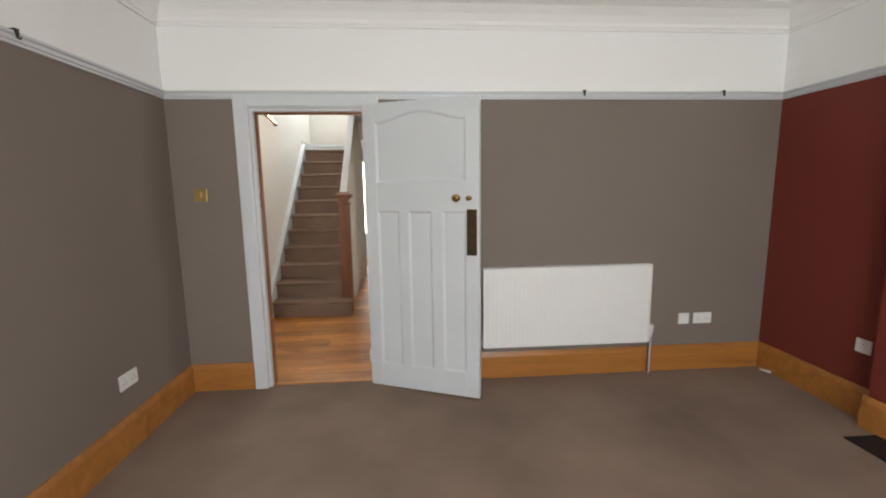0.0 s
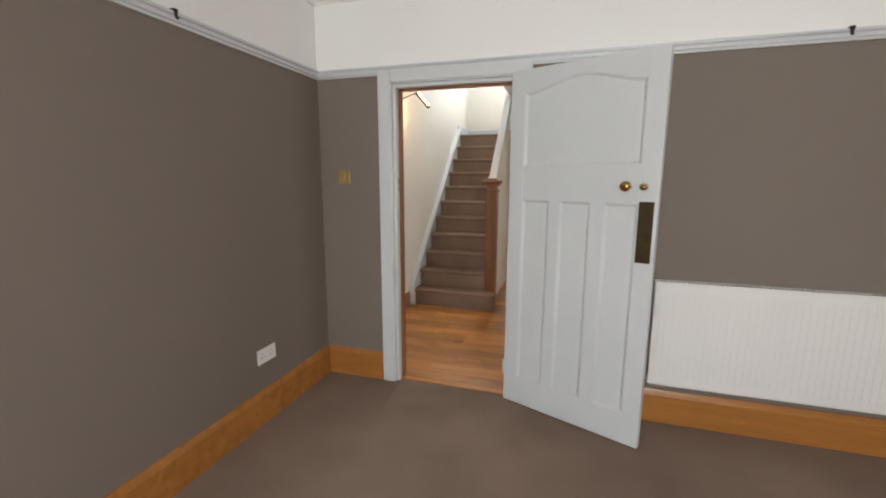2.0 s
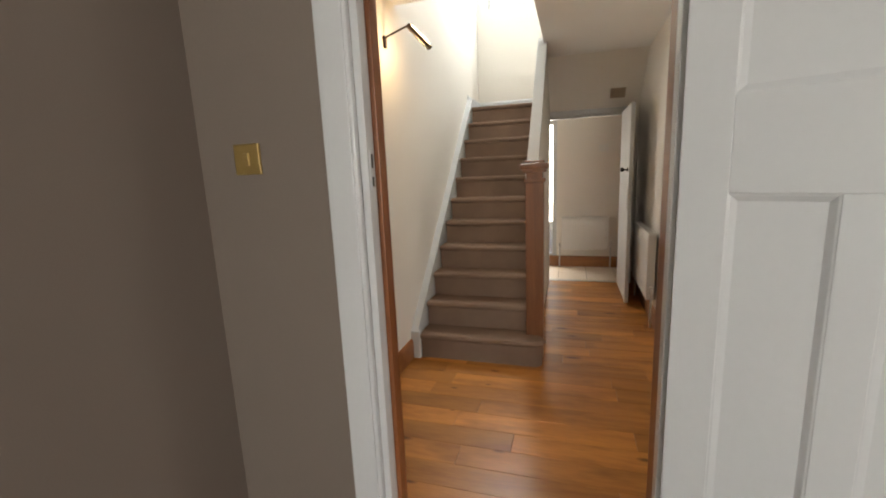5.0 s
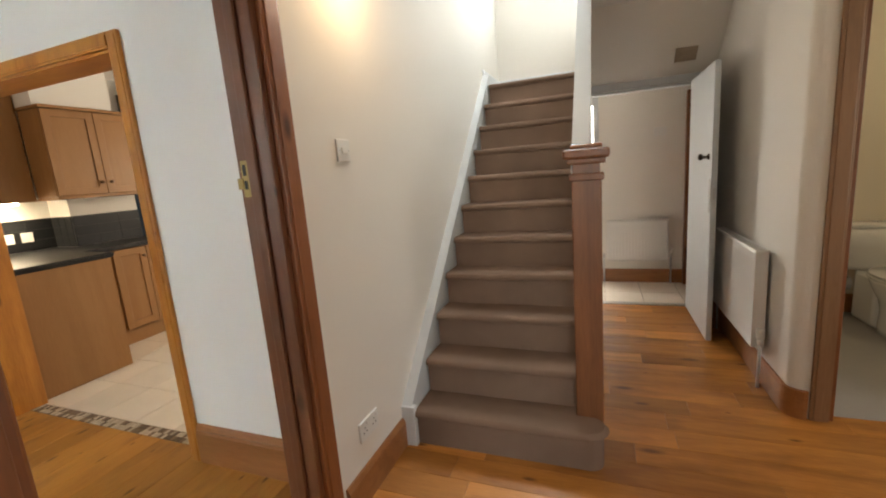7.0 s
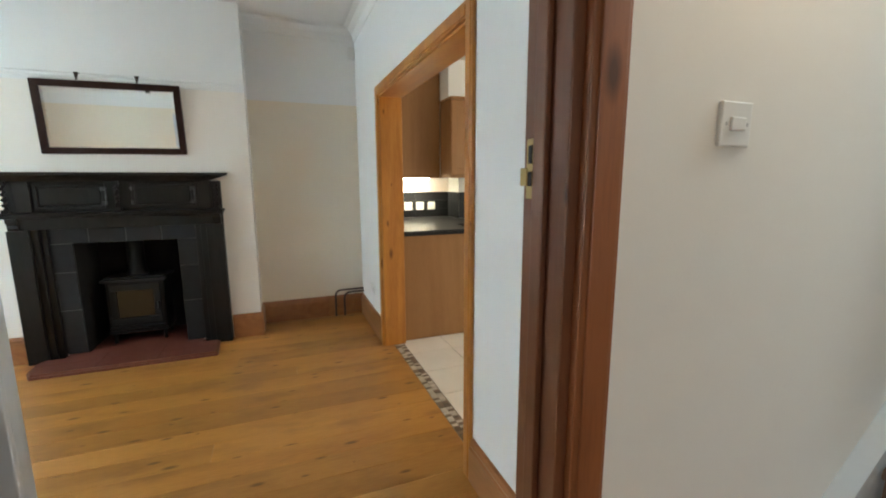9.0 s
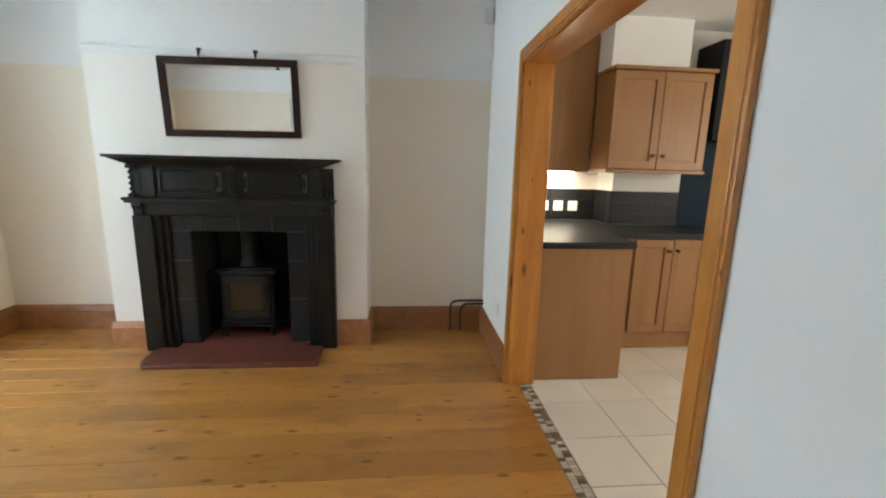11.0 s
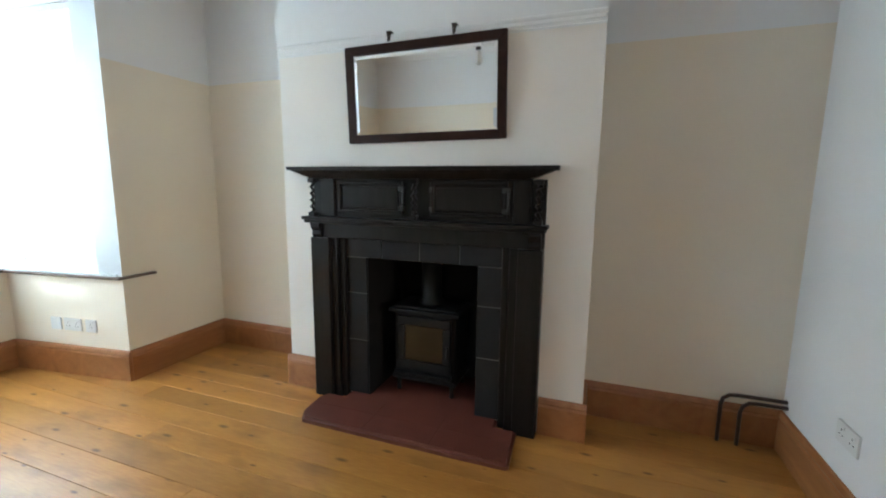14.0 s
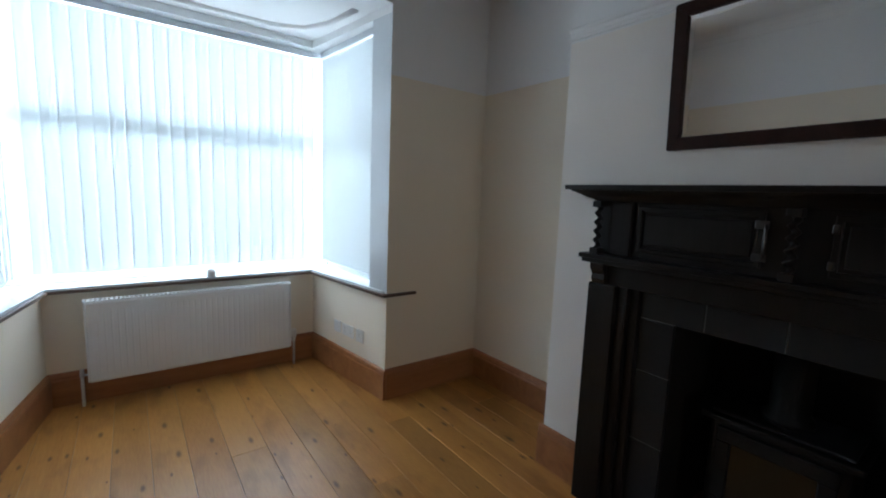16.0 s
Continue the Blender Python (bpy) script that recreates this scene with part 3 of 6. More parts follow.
SK = [(0, 0), (0.020, 0), (0.020, 0.165), (0.015, 0.185), (0.009, 0.200), (0, 0.200)]
SK2 = [(0, 0), (0.022, 0), (0.022, 0.160), (0.017, 0.172), (0.019, 0.180), (0.012, 0.198), (0, 0.205)]
SK3 = [(0, 0), (0.018, 0), (0.018, 0.130), (0.008, 0.150), (0, 0.150)]
PR = [(0, 2.047), (0.012, 2.047), (0.014, 2.058), (0.022, 2.062), (0.024, 2.078), (0.034, 2.084), (0.036, 2.094), (0.022, 2.100), (0, 2.100)]
CO = [(0, 2.50), (0.018, 2.50), (0.020, 2.515), (0.030, 2.522), (0.032, 2.545), (0.060, 2.585), (0.105, 2.625), (0.160, 2.648), (0.166, 2.662), (0.215, 2.668), (0.222, 2.690), (0.262, 2.694), (0.270, 2.719), (0, 2.719)]

run("skirting_front_room", SK, [((-1.60, -2.2), (-1.60, 3.09), (1, 0)), ((-1.60, 3.09), (-1.158, 3.09), (0, -1)), ((-0.19, 3.09), (2.75, 3.09), (0, -1)), ((2.75, 2.20), (2.75, 3.09), (-1, 0)), ((2.66, 2.20), (2.75, 2.20), (0, 1)), ((2.66, 1.9), (2.66, 2.22), (-1, 0))], SKIRT_ORANGE, "orange varnished pine skirting board", "baseboard")
run("picture_rail", PR, [((-1.60, -2.2), (-1.60, 3.09), (1, 0)), ((-1.60, 3.09), (2.75, 3.09), (0, -1)), ((2.75, -2.2), (2.75, 3.09), (-1, 0))], GLOSS, "white moulded picture rail round the front room")
run("cornice_front_room", CO, [((-1.60, -2.2), (-1.60, 3.09), (1, 0)), ((-1.60, 3.09), (2.75, 3.09), (0, -1)), ((2.75, -2.2), (2.75, 3.09), (-1, 0))], CEILING, "white plaster cornice with stepped cove")
run("skirting_living_room", SK2, [((-5.254, 4.43), (-4.352, 4.43), (0, -1)), ((-2.606, 4.43), (-1.78, 4.43), (0, -1)), ((-5.254, 3.474), (-5.254, 4.43), (1, 0)), ((-5.254, 3.474), (-4.95, 3.474), (0, 1)), ((-4.95, 3.25), (-4.95, 3.494), (1, 0)), ((-4.95, 1.626), (-4.95, 1.885), (1, 0)), ((-5.35, 1.646), (-4.95, 1.646), (0, -1)), ((-5.35, 0.631), (-5.35, 1.646), (1, 0)), ((-5.35, 0.631), (-4.59, 0.631), (0, 1)), ((-2.70, 0.631), (-1.76, 0.631), (0, 1)), ((-1.76, 0.631), (-1.76, 3.27), (-1, 0)), ((-4.455, -0.33), (-2.865, -0.33), (0, 1))], SKIRT, "brown varnished skirting board with a moulded top", "baseboard")
side = Vector((0.961, 0.135)).normalized()
run("skirting_bay", SK2, [((-4.59, 0.645), (-4.455, -0.33), tuple(side)), ((-2.70, 0.645), (-2.865, -0.33), (-0.985, 0.169))], SKIRT, "brown varnished skirting in the bay", "baseboard")
run("picture_rail_living_room", [(u * 0.55, v + 0.01) for u, v in PR], [((-4.95, 1.646), (-4.95, 3.474), (1, 0))], WHITE_WALL, "slim painted picture rail on the chimney breast")
run("coving_living_room", [(0, 2.62), (0.01, 2.62), (0.03, 2.67), (0.07, 2.705), (0.11, 2.719), (0, 2.719)], [((-5.254, 4.43), (-1.76, 4.43), (0, -1)), ((-5.254, 3.474), (-5.254, 4.43), (1, 0)), ((-1.76, 0.631), (-1.76, 4.43), (-1, 0))], CEILING, "white coving under the living room ceiling")
run("skirting_hall", SK3, [((-1.65, 4.285), (-1.65, 4.795), (1, 0)), ((0.165, 5.54), (0.165, 7.20), (-1, 0)), ((-1.0, 8.0), (0.165, 8.0), (0, -1)), ((-1.65, 3.21), (-1.65, 3.214), (1, 0))], SKIRT, "brown varnished hall skirting", "baseboard")
run("skirting_cloakroom", SK3, [((0.265, 7.2), (2.2, 7.2), (0, -1)), ((2.2, 5.57), (2.2, 7.2), (-1, 0))], SKIRT, "brown varnished cloakroom skirting", "baseboard")
bm = bmesh.new()
outer = [(0.235 - 0.088 * math.cos(a), 5.54 - 0.088 * math.sin(a)) for a in (math.pi / 2 * k / 8 for k in range(9))]
inner = [(0.235 - 0.071 * math.cos(a), 5.54 - 0.071 * math.sin(a)) for a in (math.pi / 2 * k / 8 for k in range(9))]
for k in range(8):
    prism(bm, [outer[k], outer[k + 1], inner[k + 1], inner[k]], lambda u, v, d: Vector((u, v, d)), 0.15)
structure(part("skirting_rounded_corner", bm, SKIRT), "brown varnished skirting bent round the corner", "baseboard")
run("skirting_landing", [(0, 2.047), (0.018, 2.047), (0.018, 2.17), (0.006, 2.19), (0, 2.19)], [((-1.65, 7.45), (0.2, 7.45), (0, -1)), ((-1.65, 6.82), (-1.65, 7.45), (1, 0))], GLOSS, "white skirting on the stair landing", "baseboard")
run("stairwell_edge_trim", [(0, 2.39), (0.03, 2.39), (0.045, 2.43), (0.045, 2.47), (0, 2.47)], [((-0.775, 6.12), (-0.775, 7.45), (-1, 0))], GLOSS, "white moulding along the stairwell edge")

# front room door lining: white casing towards the room, varnished jambs towards the hall
def casing(bm, axis, plane, way, a0, a1, top, width, proud):
    """A door casing of two uprights and a head on a wall plane; the head sits between, each with a stepped edge."""
    for lo, hi in ((a0 - width, a0), (a1, a1 + width)):
        for cut, deep in ((0.0, proud * 0.8), (0.014, proud)):
            l, h = (lo + cut, hi - cut * 0.7)
            box = (l, h, plane, plane + way * deep) if axis == "x" else (plane, plane + way * deep, l, h)
            slab(bm, *box, 0, top + width - cut, 0.003)
    for cut, deep in ((0.0, proud * 0.8), (0.014, proud)):
        box = (a0, a1, plane, plane + way * deep) if axis == "x" else (plane, plane + way * deep, a0, a1)
        slab(bm, *box, top + cut * 0.7, top + width - cut, 0.003)


bm = bmesh.new()
casing(bm, "x", 3.09, -1, -1.06, -0.285, 1.99, 0.094, 0.028)
structure(part("door_casing_front_room", bm, GLOSS), "white gloss door casing", "trim")
structure(blocks("door_lining_front_room", [(-1.06, -1.038, 3.088, 3.130, 0, 1.99), (-0.307, -0.285, 3.088, 3.130, 0, 1.99), (-1.038, -0.307, 3.088, 3.130, 1.968, 1.99)], GLOSS, bevel=0.002), "white painted door lining with a strike plate", "trim")
structure(blocks("door_jamb_front_room", [(-1.06, -1.040, 3.131, 3.212, 0, 1.99), (-0.305, -0.285, 3.131, 3.212, 0, 1.99), (-1.040, -0.305, 3.131, 3.212, 1.970, 1.99), (-1.040, -1.026, 3.135, 3.165, 0, 1.97), (-1.040, -0.305, 3.135, 3.165, 1.956, 1.970)], JAMB_LIGHT, bevel=0.002), "varnished brown door jamb", "trim")
structure(blocks("threshold_strip", [(-1.06, -0.285, 3.115, 3.155, -0.01, 0.006)], OAK_FLOOR, bevel=0.003), "low oak threshold strip", "trim")
bm = bmesh.new()
casing(bm, "x", 3.21, 1, -1.06, -0.285, 1.99, 0.08, 0.02)
structure(part("door_casing_hall_side", bm, JAMB_LIGHT), "varnished brown casing on the hall side", "trim")

# living room doorway
structure(blocks("door_jamb_living_room", [(-1.785, -1.648, 4.142, 4.172, 0, 2.0), (-1.785, -1.648, 3.252, 3.282, 0, 2.0), (-1.785, -1.648, 3.282, 4.142, 1.972, 2.0), (-1.735, -1.700, 4.128, 4.142, 0, 1.972), (-1.735, -1.700, 3.282, 3.290, 0, 1.972)], JAMB, bevel=0.003), "dark stained pine door jamb", "trim")
bm = bmesh.new()
casing(bm, "y", -1.65, 1, 3.270, 4.165, 1.995, 0.080, 0.026)
structure(part("door_casing_living_room", bm, JAMB_LIGHT), "red-brown pine door casing", "trim")
bm = bmesh.new()
slab(bm, -1.772, -1.744, 4.139, 4.1425, 1.31, 1.425, 0.002)
slab(bm, -1.790, -1.768, 4.136, 4.1425, 1.335, 1.370, 0.002)
strike = part("strike_plate", bm, BRASS_PLATE)
tagged(strike, "brass strike plate let into the dark door jamb", "strike plate")
# latch slots are not cut; black blocks give their shade
for z0, z1 in ((1.378, 1.412), (1.335, 1.362)):
    blocks("keeper_hole", [(-1.764, -1.752, 4.1375, 4.1395, z0, z1)], SLOT_BLACK, strike, "dark latch slot")

# kitchen opening: honey pine lining and architraves
bm = bmesh.new()
casing(bm, "x", 4.43, -1, -4.285, -2.675, 1.975, 0.066, 0.024)
structure(part("kitchen_opening_casing", bm, ARCH_PINE), "honey pine architrave round the kitchen opening", "trim")
structure(blocks("kitchen_opening_lining", [(-4.30, -4.270, 4.425, 4.60, 0, 1.99), (-2.69, -2.66, 4.425, 4.60, 0, 1.99)], ARCH_PINE, bevel=0.003), "honey pine lining boards", "trim")
structure(blocks("kitchen_opening_head", [(-4.270, -2.69, 4.425, 4.60, 1.962, 1.99)], ARCH_PINE_X, bevel=0.003), "honey pine head board", "trim")

# cloakroom and end doorways
CASING_BROWN = wood("light_brown_casing", (0.30, 0.165, 0.085), (0.22, 0.115, 0.055), 0.4, "z", 0.04, False)
bm = bmesh.new()
casing(bm, "x", 5.47, -1, 0.325, 1.05, 1.965, 0.080, 0.02)
structure(part("cloakroom_casing", bm, CASING_BROWN), "varnished pine casing of the cloakroom doorway", "trim")
structure(blocks("cloakroom_jamb", [(0.318, 0.345, 5.468, 5.575, 0, 1.97), (1.030, 1.053, 5.468, 5.575, 0, 1.95), (0.345, 1.05, 5.468, 5.575, 1.955, 2.0)], JAMB_LIGHT, bevel=0.002), "varnished pine cloakroom jamb", "trim")
structure(blocks("end_door_casing", [(-0.773, 0.02, 7.182, 7.20, 1.92, 1.98), (0.02, 0.08, 7.182, 7.20, 0, 1.98), (-0.773, 0.02, 7.205, 7.295, 1.90, 1.92)], GLOSS, bevel=0.003), "white casing of the end door", "trim")
structure(blocks("end_door_sill", [(-0.773, 0.02, 7.19, 7.26, -0.01, 0.006)], STEEL), "metal threshold strip", "trim")
structure(blocks("lobby_side_jamb", [(0.09, 0.163, 7.42, 7.50, 0, 1.95), (0.09, 0.163, 7.92, 7.985, 0, 1.95), (0.12, 0.163, 7.50, 7.92, 0, 1.95)], JAMB_LIGHT, bevel=0.003), "varnished brown door and frame in the lobby", "door")

# ---- the staircase ----
RISE, GOING, FIRST = 0.186, 0.195, 4.80
stairs = thing("staircase", (-1.2, 4.8, 0), "carpeted brown staircase with white string and oak newel", "stairs")


def step_mesh(i):
    """One carpeted step: riser, rounded nosing and tread."""
    bm = bmesh.new()
    y, z = FIRST + GOING * i, RISE * i
    right = -0.765 if i == 0 else -0.802
    deep = GOING + 0.03 if i < 10 else 7.45 - y
    profile = [(0.024, 0), (0.024, RISE - 0.042), (0.010, RISE - 0.038), (0.002, RISE - 0.030), (0.0, RISE - 0.020), (0.003, RISE - 0.009), (0.011, RISE - 0.002), (0.024, RISE), (deep, RISE), (deep, 0)]
    faces = prism(bm, profile, lambda u, v, d: Vector((-1.586 + d, y + u, z + v)), right + 1.586)
    if i == 0:
        # rounded end that wraps the newel's foot
        ring = [(math.cos(a), math.sin(a)) for a in [math.radians(-90 + k * 18) for k in range(11)]]
        cx, cy = -0.765, FIRST + 0.085
        low = [bm.verts.new((cx + 0.062 * c, cy + 0.062 * s, 0)) for c, s in ring]
        mid = [bm.verts.new((cx + 0.062 * c, cy + 0.062 * s, RISE - 0.042)) for c, s in ring]
        nose = [bm.verts.new((cx + 0.086 * c, cy + 0.086 * s, RISE - 0.022)) for c, s in ring]
        top = [bm.verts.new((cx + 0.066 * c, cy + 0.066 * s, RISE - 0.0015)) for c, s in ring]
        for a, b in ((low, mid), (mid, nose), (nose, top)):
            for k in range(len(ring) - 1):
                bm.faces.new((a[k], a[k + 1], b[k + 1], b[k]))
        bm.faces.new(top)
    return bm


for i in range(11):
    part("step", step_mesh(i), STAIR_CARPET, stairs)
bm = bmesh.new()
slope = RISE / GOING
outline = [(4.795, 0), (4.795, 0.205), (4.835, 0.245), (6.82, 0.245 + (6.82 - 4.835) * slope), (6.82, 2.10 - 0.35), (5.0, 0)]
prism(bm, outline, lambda u, v, d: Vector((-1.649 + d, u, v)), 0.055)
part("wall_string", bm, GLOSS, stairs, "white painted wall string")
bm = bmesh.new()
slab(bm, -1.650, -1.580, 4.790, 4.825, 0, 0.212, 0.004)
part("string_end", bm, GLOSS, stairs, "white string end block")
newel = part("newel_post", (lambda q: (slab(q, -0.822, -0.702, 4.946, 5.050, 0, 1.285, 0.006), slab(q, -0.832, -0.692, 4.936, 5.060, 1.262, 1.292, 0.006), slab(q, -0.816, -0.708, 4.952, 5.044, 1.285, 1.335, 0.003), q)[3])(bmesh.new()), NEWEL, stairs, "square oak newel post")
bm = bmesh.new()
slab(bm, -0.854, -0.670, 4.914, 5.082, 1.352, 1.392, 0.010)
slab(bm, -0.838, -0.686, 4.930, 5.066, 1.330, 1.356, 0.006)
slab(bm, -0.828, -0.696, 4.940, 5.056, 1.390, 1.412, 0.010)
part("newel_cap", bm, NEWEL, newel, "moulded oak newel cap")
# panelled side wall that climbs with the stairs
bm = bmesh.new()
outline = [(5.05, 0), (5.05, 1.28), (6.18, 2.45), (6.30, 2.57), (7.46, 2.57), (7.46, 2.05), (7.2, 2.05), (7.2, 0)]
prism(bm, outline, lambda u, v, d: Vector((-0.818 + d, u, v)), 0.043)
structure(part("wall_stair_side", bm, HALL_WALL), "pale side wall climbing with the stairs", "wall")
bm = bmesh.new()
outline = [(5.045, 1.26), (5.045, 1.315), (6.20, 2.51), (6.24, 2.46)]
prism(bm, outline, lambda u, v, d: Vector((-0.828 + d, u, v)), 0.080)
structure(part("stair_capping", bm, GLOSS), "white sloping capping rail", "trim")

# ---- fittings used in several rooms ----
def panel_radiator(at, rz, wide, high, label, group="panel radiators", valve_side=1, valve_head=True):
    """A steel panel radiator: ribbed front, top grille, side covers, valves and pipes. It faces local -y."""
    ob = thing("radiator", (0, 0, 0), label, "radiator", group)
    bm = bmesh.new()
    n = max(6, int(wide / 0.034))
    pts = [(-wide / 2 + 0.012, 0.0016)]
    for k in range(n):
        c = -wide / 2 + 0.03 + (wide - 0.06) * (k + 0.5) / n
        w = (wide - 0.06) / n
        pts += [(c - w * 0.45, 0.0016), (c - w * 0.30, 0.0), (c + w * 0.30, 0.0), (c + w * 0.45, 0.0016)]
    pts.append((wide / 2 - 0.012, 0.0016))
    rows = [(0.0, 0.004, 0.0), (0.012, 0.0, 0.0), (0.045, 0.0, 0.0), (0.06, 0.0, 1.0), (high - 0.06, 0.0, 1.0), (high - 0.045, 0.0, 0.0), (high - 0.012, 0.0, 0.0), (high, 0.004, 0.0)]
    grid = [[bm.verts.new((x, y * f + e if f else e, z)) for x, y in pts] for z, e, f in rows]
    for a, b in zip(grid, grid[1:]):
        for k in range(len(pts) - 1):
            bm.faces.new((a[k], a[k + 1], b[k + 1], b[k]))
    slab(bm, -wide / 2 + 0.012, wide / 2 - 0.012, 0.008, 0.020, 0.004, high - 0.004)
    part("front_panel", bm, RADIATOR, ob)
    for s in (-1, 1):
        bm = bmesh.new()
        slab(bm, s * wide / 2 - 0.011 * (s > 0), s * wide / 2 + 0.011 * (s < 0), -0.001, 0.062, 0.006, high - 0.002, 0.003)
        part("side_cover", bm, RADIATOR, ob)
    bm = bmesh.new()
    slab(bm, -wide / 2, wide / 2, 0.000, 0.008, high, high + 0.006, 0.001)
    slab(bm, -wide / 2, wide / 2, 0.054, 0.062, high, high + 0.006, 0.001)
    m = int(wide / 0.022)
    for k in range(m + 1):
        x = -wide / 2 + wide * k / m
        slab(bm, x - 0.004, x + 0.004, 0.008, 0.054, high, high + 0.005)
    part("top_grille", bm, RADIATOR, ob)
    bm = bmesh.new()
    slab(bm, -wide / 2 + 0.02, wide / 2 - 0.02, 0.048, 0.062, 0.01, high - 0.01)
    part("back_panel", bm, RADIATOR, ob)
    for s in (-1, 1):
        bm = bmesh.new()
        x = s * (wide / 2 + 0.028)
        tube(bm, [(s * (wide / 2 - 0.005), 0.034, 0.045), (x, 0.034, 0.045), (x, 0.034, -at[2] + 0.002)], 0.0085)
        part("pipe", bm, GLOSS, ob)
        bm = bmesh.new()
        big = s == valve_side and valve_head
        lathe(bm, [(0.012, 0), (0.014, 0.03), (0.012, 0.034), (0.020, 0.036), (0.021, 0.085), (0.016, 0.095)] if big else [(0.011, 0), (0.012, 0.02), (0.010, 0.045), (0.006, 0.05)], (x, 0.034, 0.035))
        part("valve", bm, PLASTIC if big else STEEL, ob)
    ob.matrix_world = pose(*at, 0, 0, rz)
    return ob


def wall_plate(name, at, rz, wide, high, label, category, mats=PLASTIC, detail="switch", group=""):
    """A switch or socket plate. It faces local -y and its back is at y = 0."""
    ob = thing(name, (0, 0, 0), label, category, group)
    bm = bmesh.new()
    slab(bm, -wide / 2, wide / 2, -0.010, 0, -high / 2, high / 2, 0.003)
    part("plate", bm, mats, ob)
    if detail == "switch":
        bm = bmesh.new()
        slab(bm, -0.010, 0.010, -0.015, -0.008, -0.018, 0.018, 0.003)
        part("rocker", bm, mats, ob)
    if detail == "fused":
        bm = bmesh.new()
        slab(bm, -0.020, 0.020, -0.016, -0.008, -0.013, 0.013, 0.003)
        part("cover", bm, mats, ob)
        for x in (-0.030, 0.030):
            bm = bmesh.new()
            lathe(bm, [(0.004, 0), (0.004, 0.002)], (x, -0.0105, 0), "y", 10)
            part("screw", bm, STEEL, ob)
    if detail == "socket":
        for cx in ((-wide / 4, wide / 4) if wide > 0.11 else (0,)):
            bm = bmesh.new()
            # thin black blocks paint the shade of the pin holes
            for dx, dz, w, h in ((0, 0.012, 0.0042, 0.008), (-0.011, -0.008, 0.007, 0.0042), (0.011, -0.008, 0.007, 0.0042)):
                slab(bm, cx + dx - w / 2, cx + dx + w / 2, -0.0106, -0.0095, dz - h / 2, dz + h / 2)
            part("pin_slots", bm, SLOT_BLACK, ob, "dark pin slots")
            bm = bmesh.new()
            slab(bm, cx + 0.012, cx + 0.022, -0.014, -0.009, 0.018, 0.032, 0.002)
            part("rocker", bm, mats, ob)
    ob.matrix_world = pose(*at, 0, 0, rz)
    return ob


def picture_hook(at, rz, size=1.0):
    """A dark metal hook clipped over a picture rail. It faces local -y."""
    ob = thing("picture_hook", (0, 0, 0), "small dark metal hook clipped over the picture rail", "hook", "picture hooks")
    bm = bmesh.new()
    slab(bm, -0.009, 0.009, -0.042, -0.002, 0.056, 0.059, 0.001)
    prism(bm, [(-0.011, 0.059), (0.011, 0.059), (0.004, 0.022), (-0.004, 0.022)], lambda u, v, d: Vector((u, -0.040 - d, v)), 0.004)
    part("clip", bm, DARK_METAL, ob)
    bm = bmesh.new()
    tube(bm, [(0, -0.042, 0.026), (0, -0.047, 0.018), (0, -0.053, 0.018), (0, -0.056, 0.026)], 0.0025, 8)
    part("crook", bm, DARK_METAL, ob)
    ob.matrix_world = pose(*at, 0, 0, rz) @ Matrix.Scale(size, 4)
    return ob


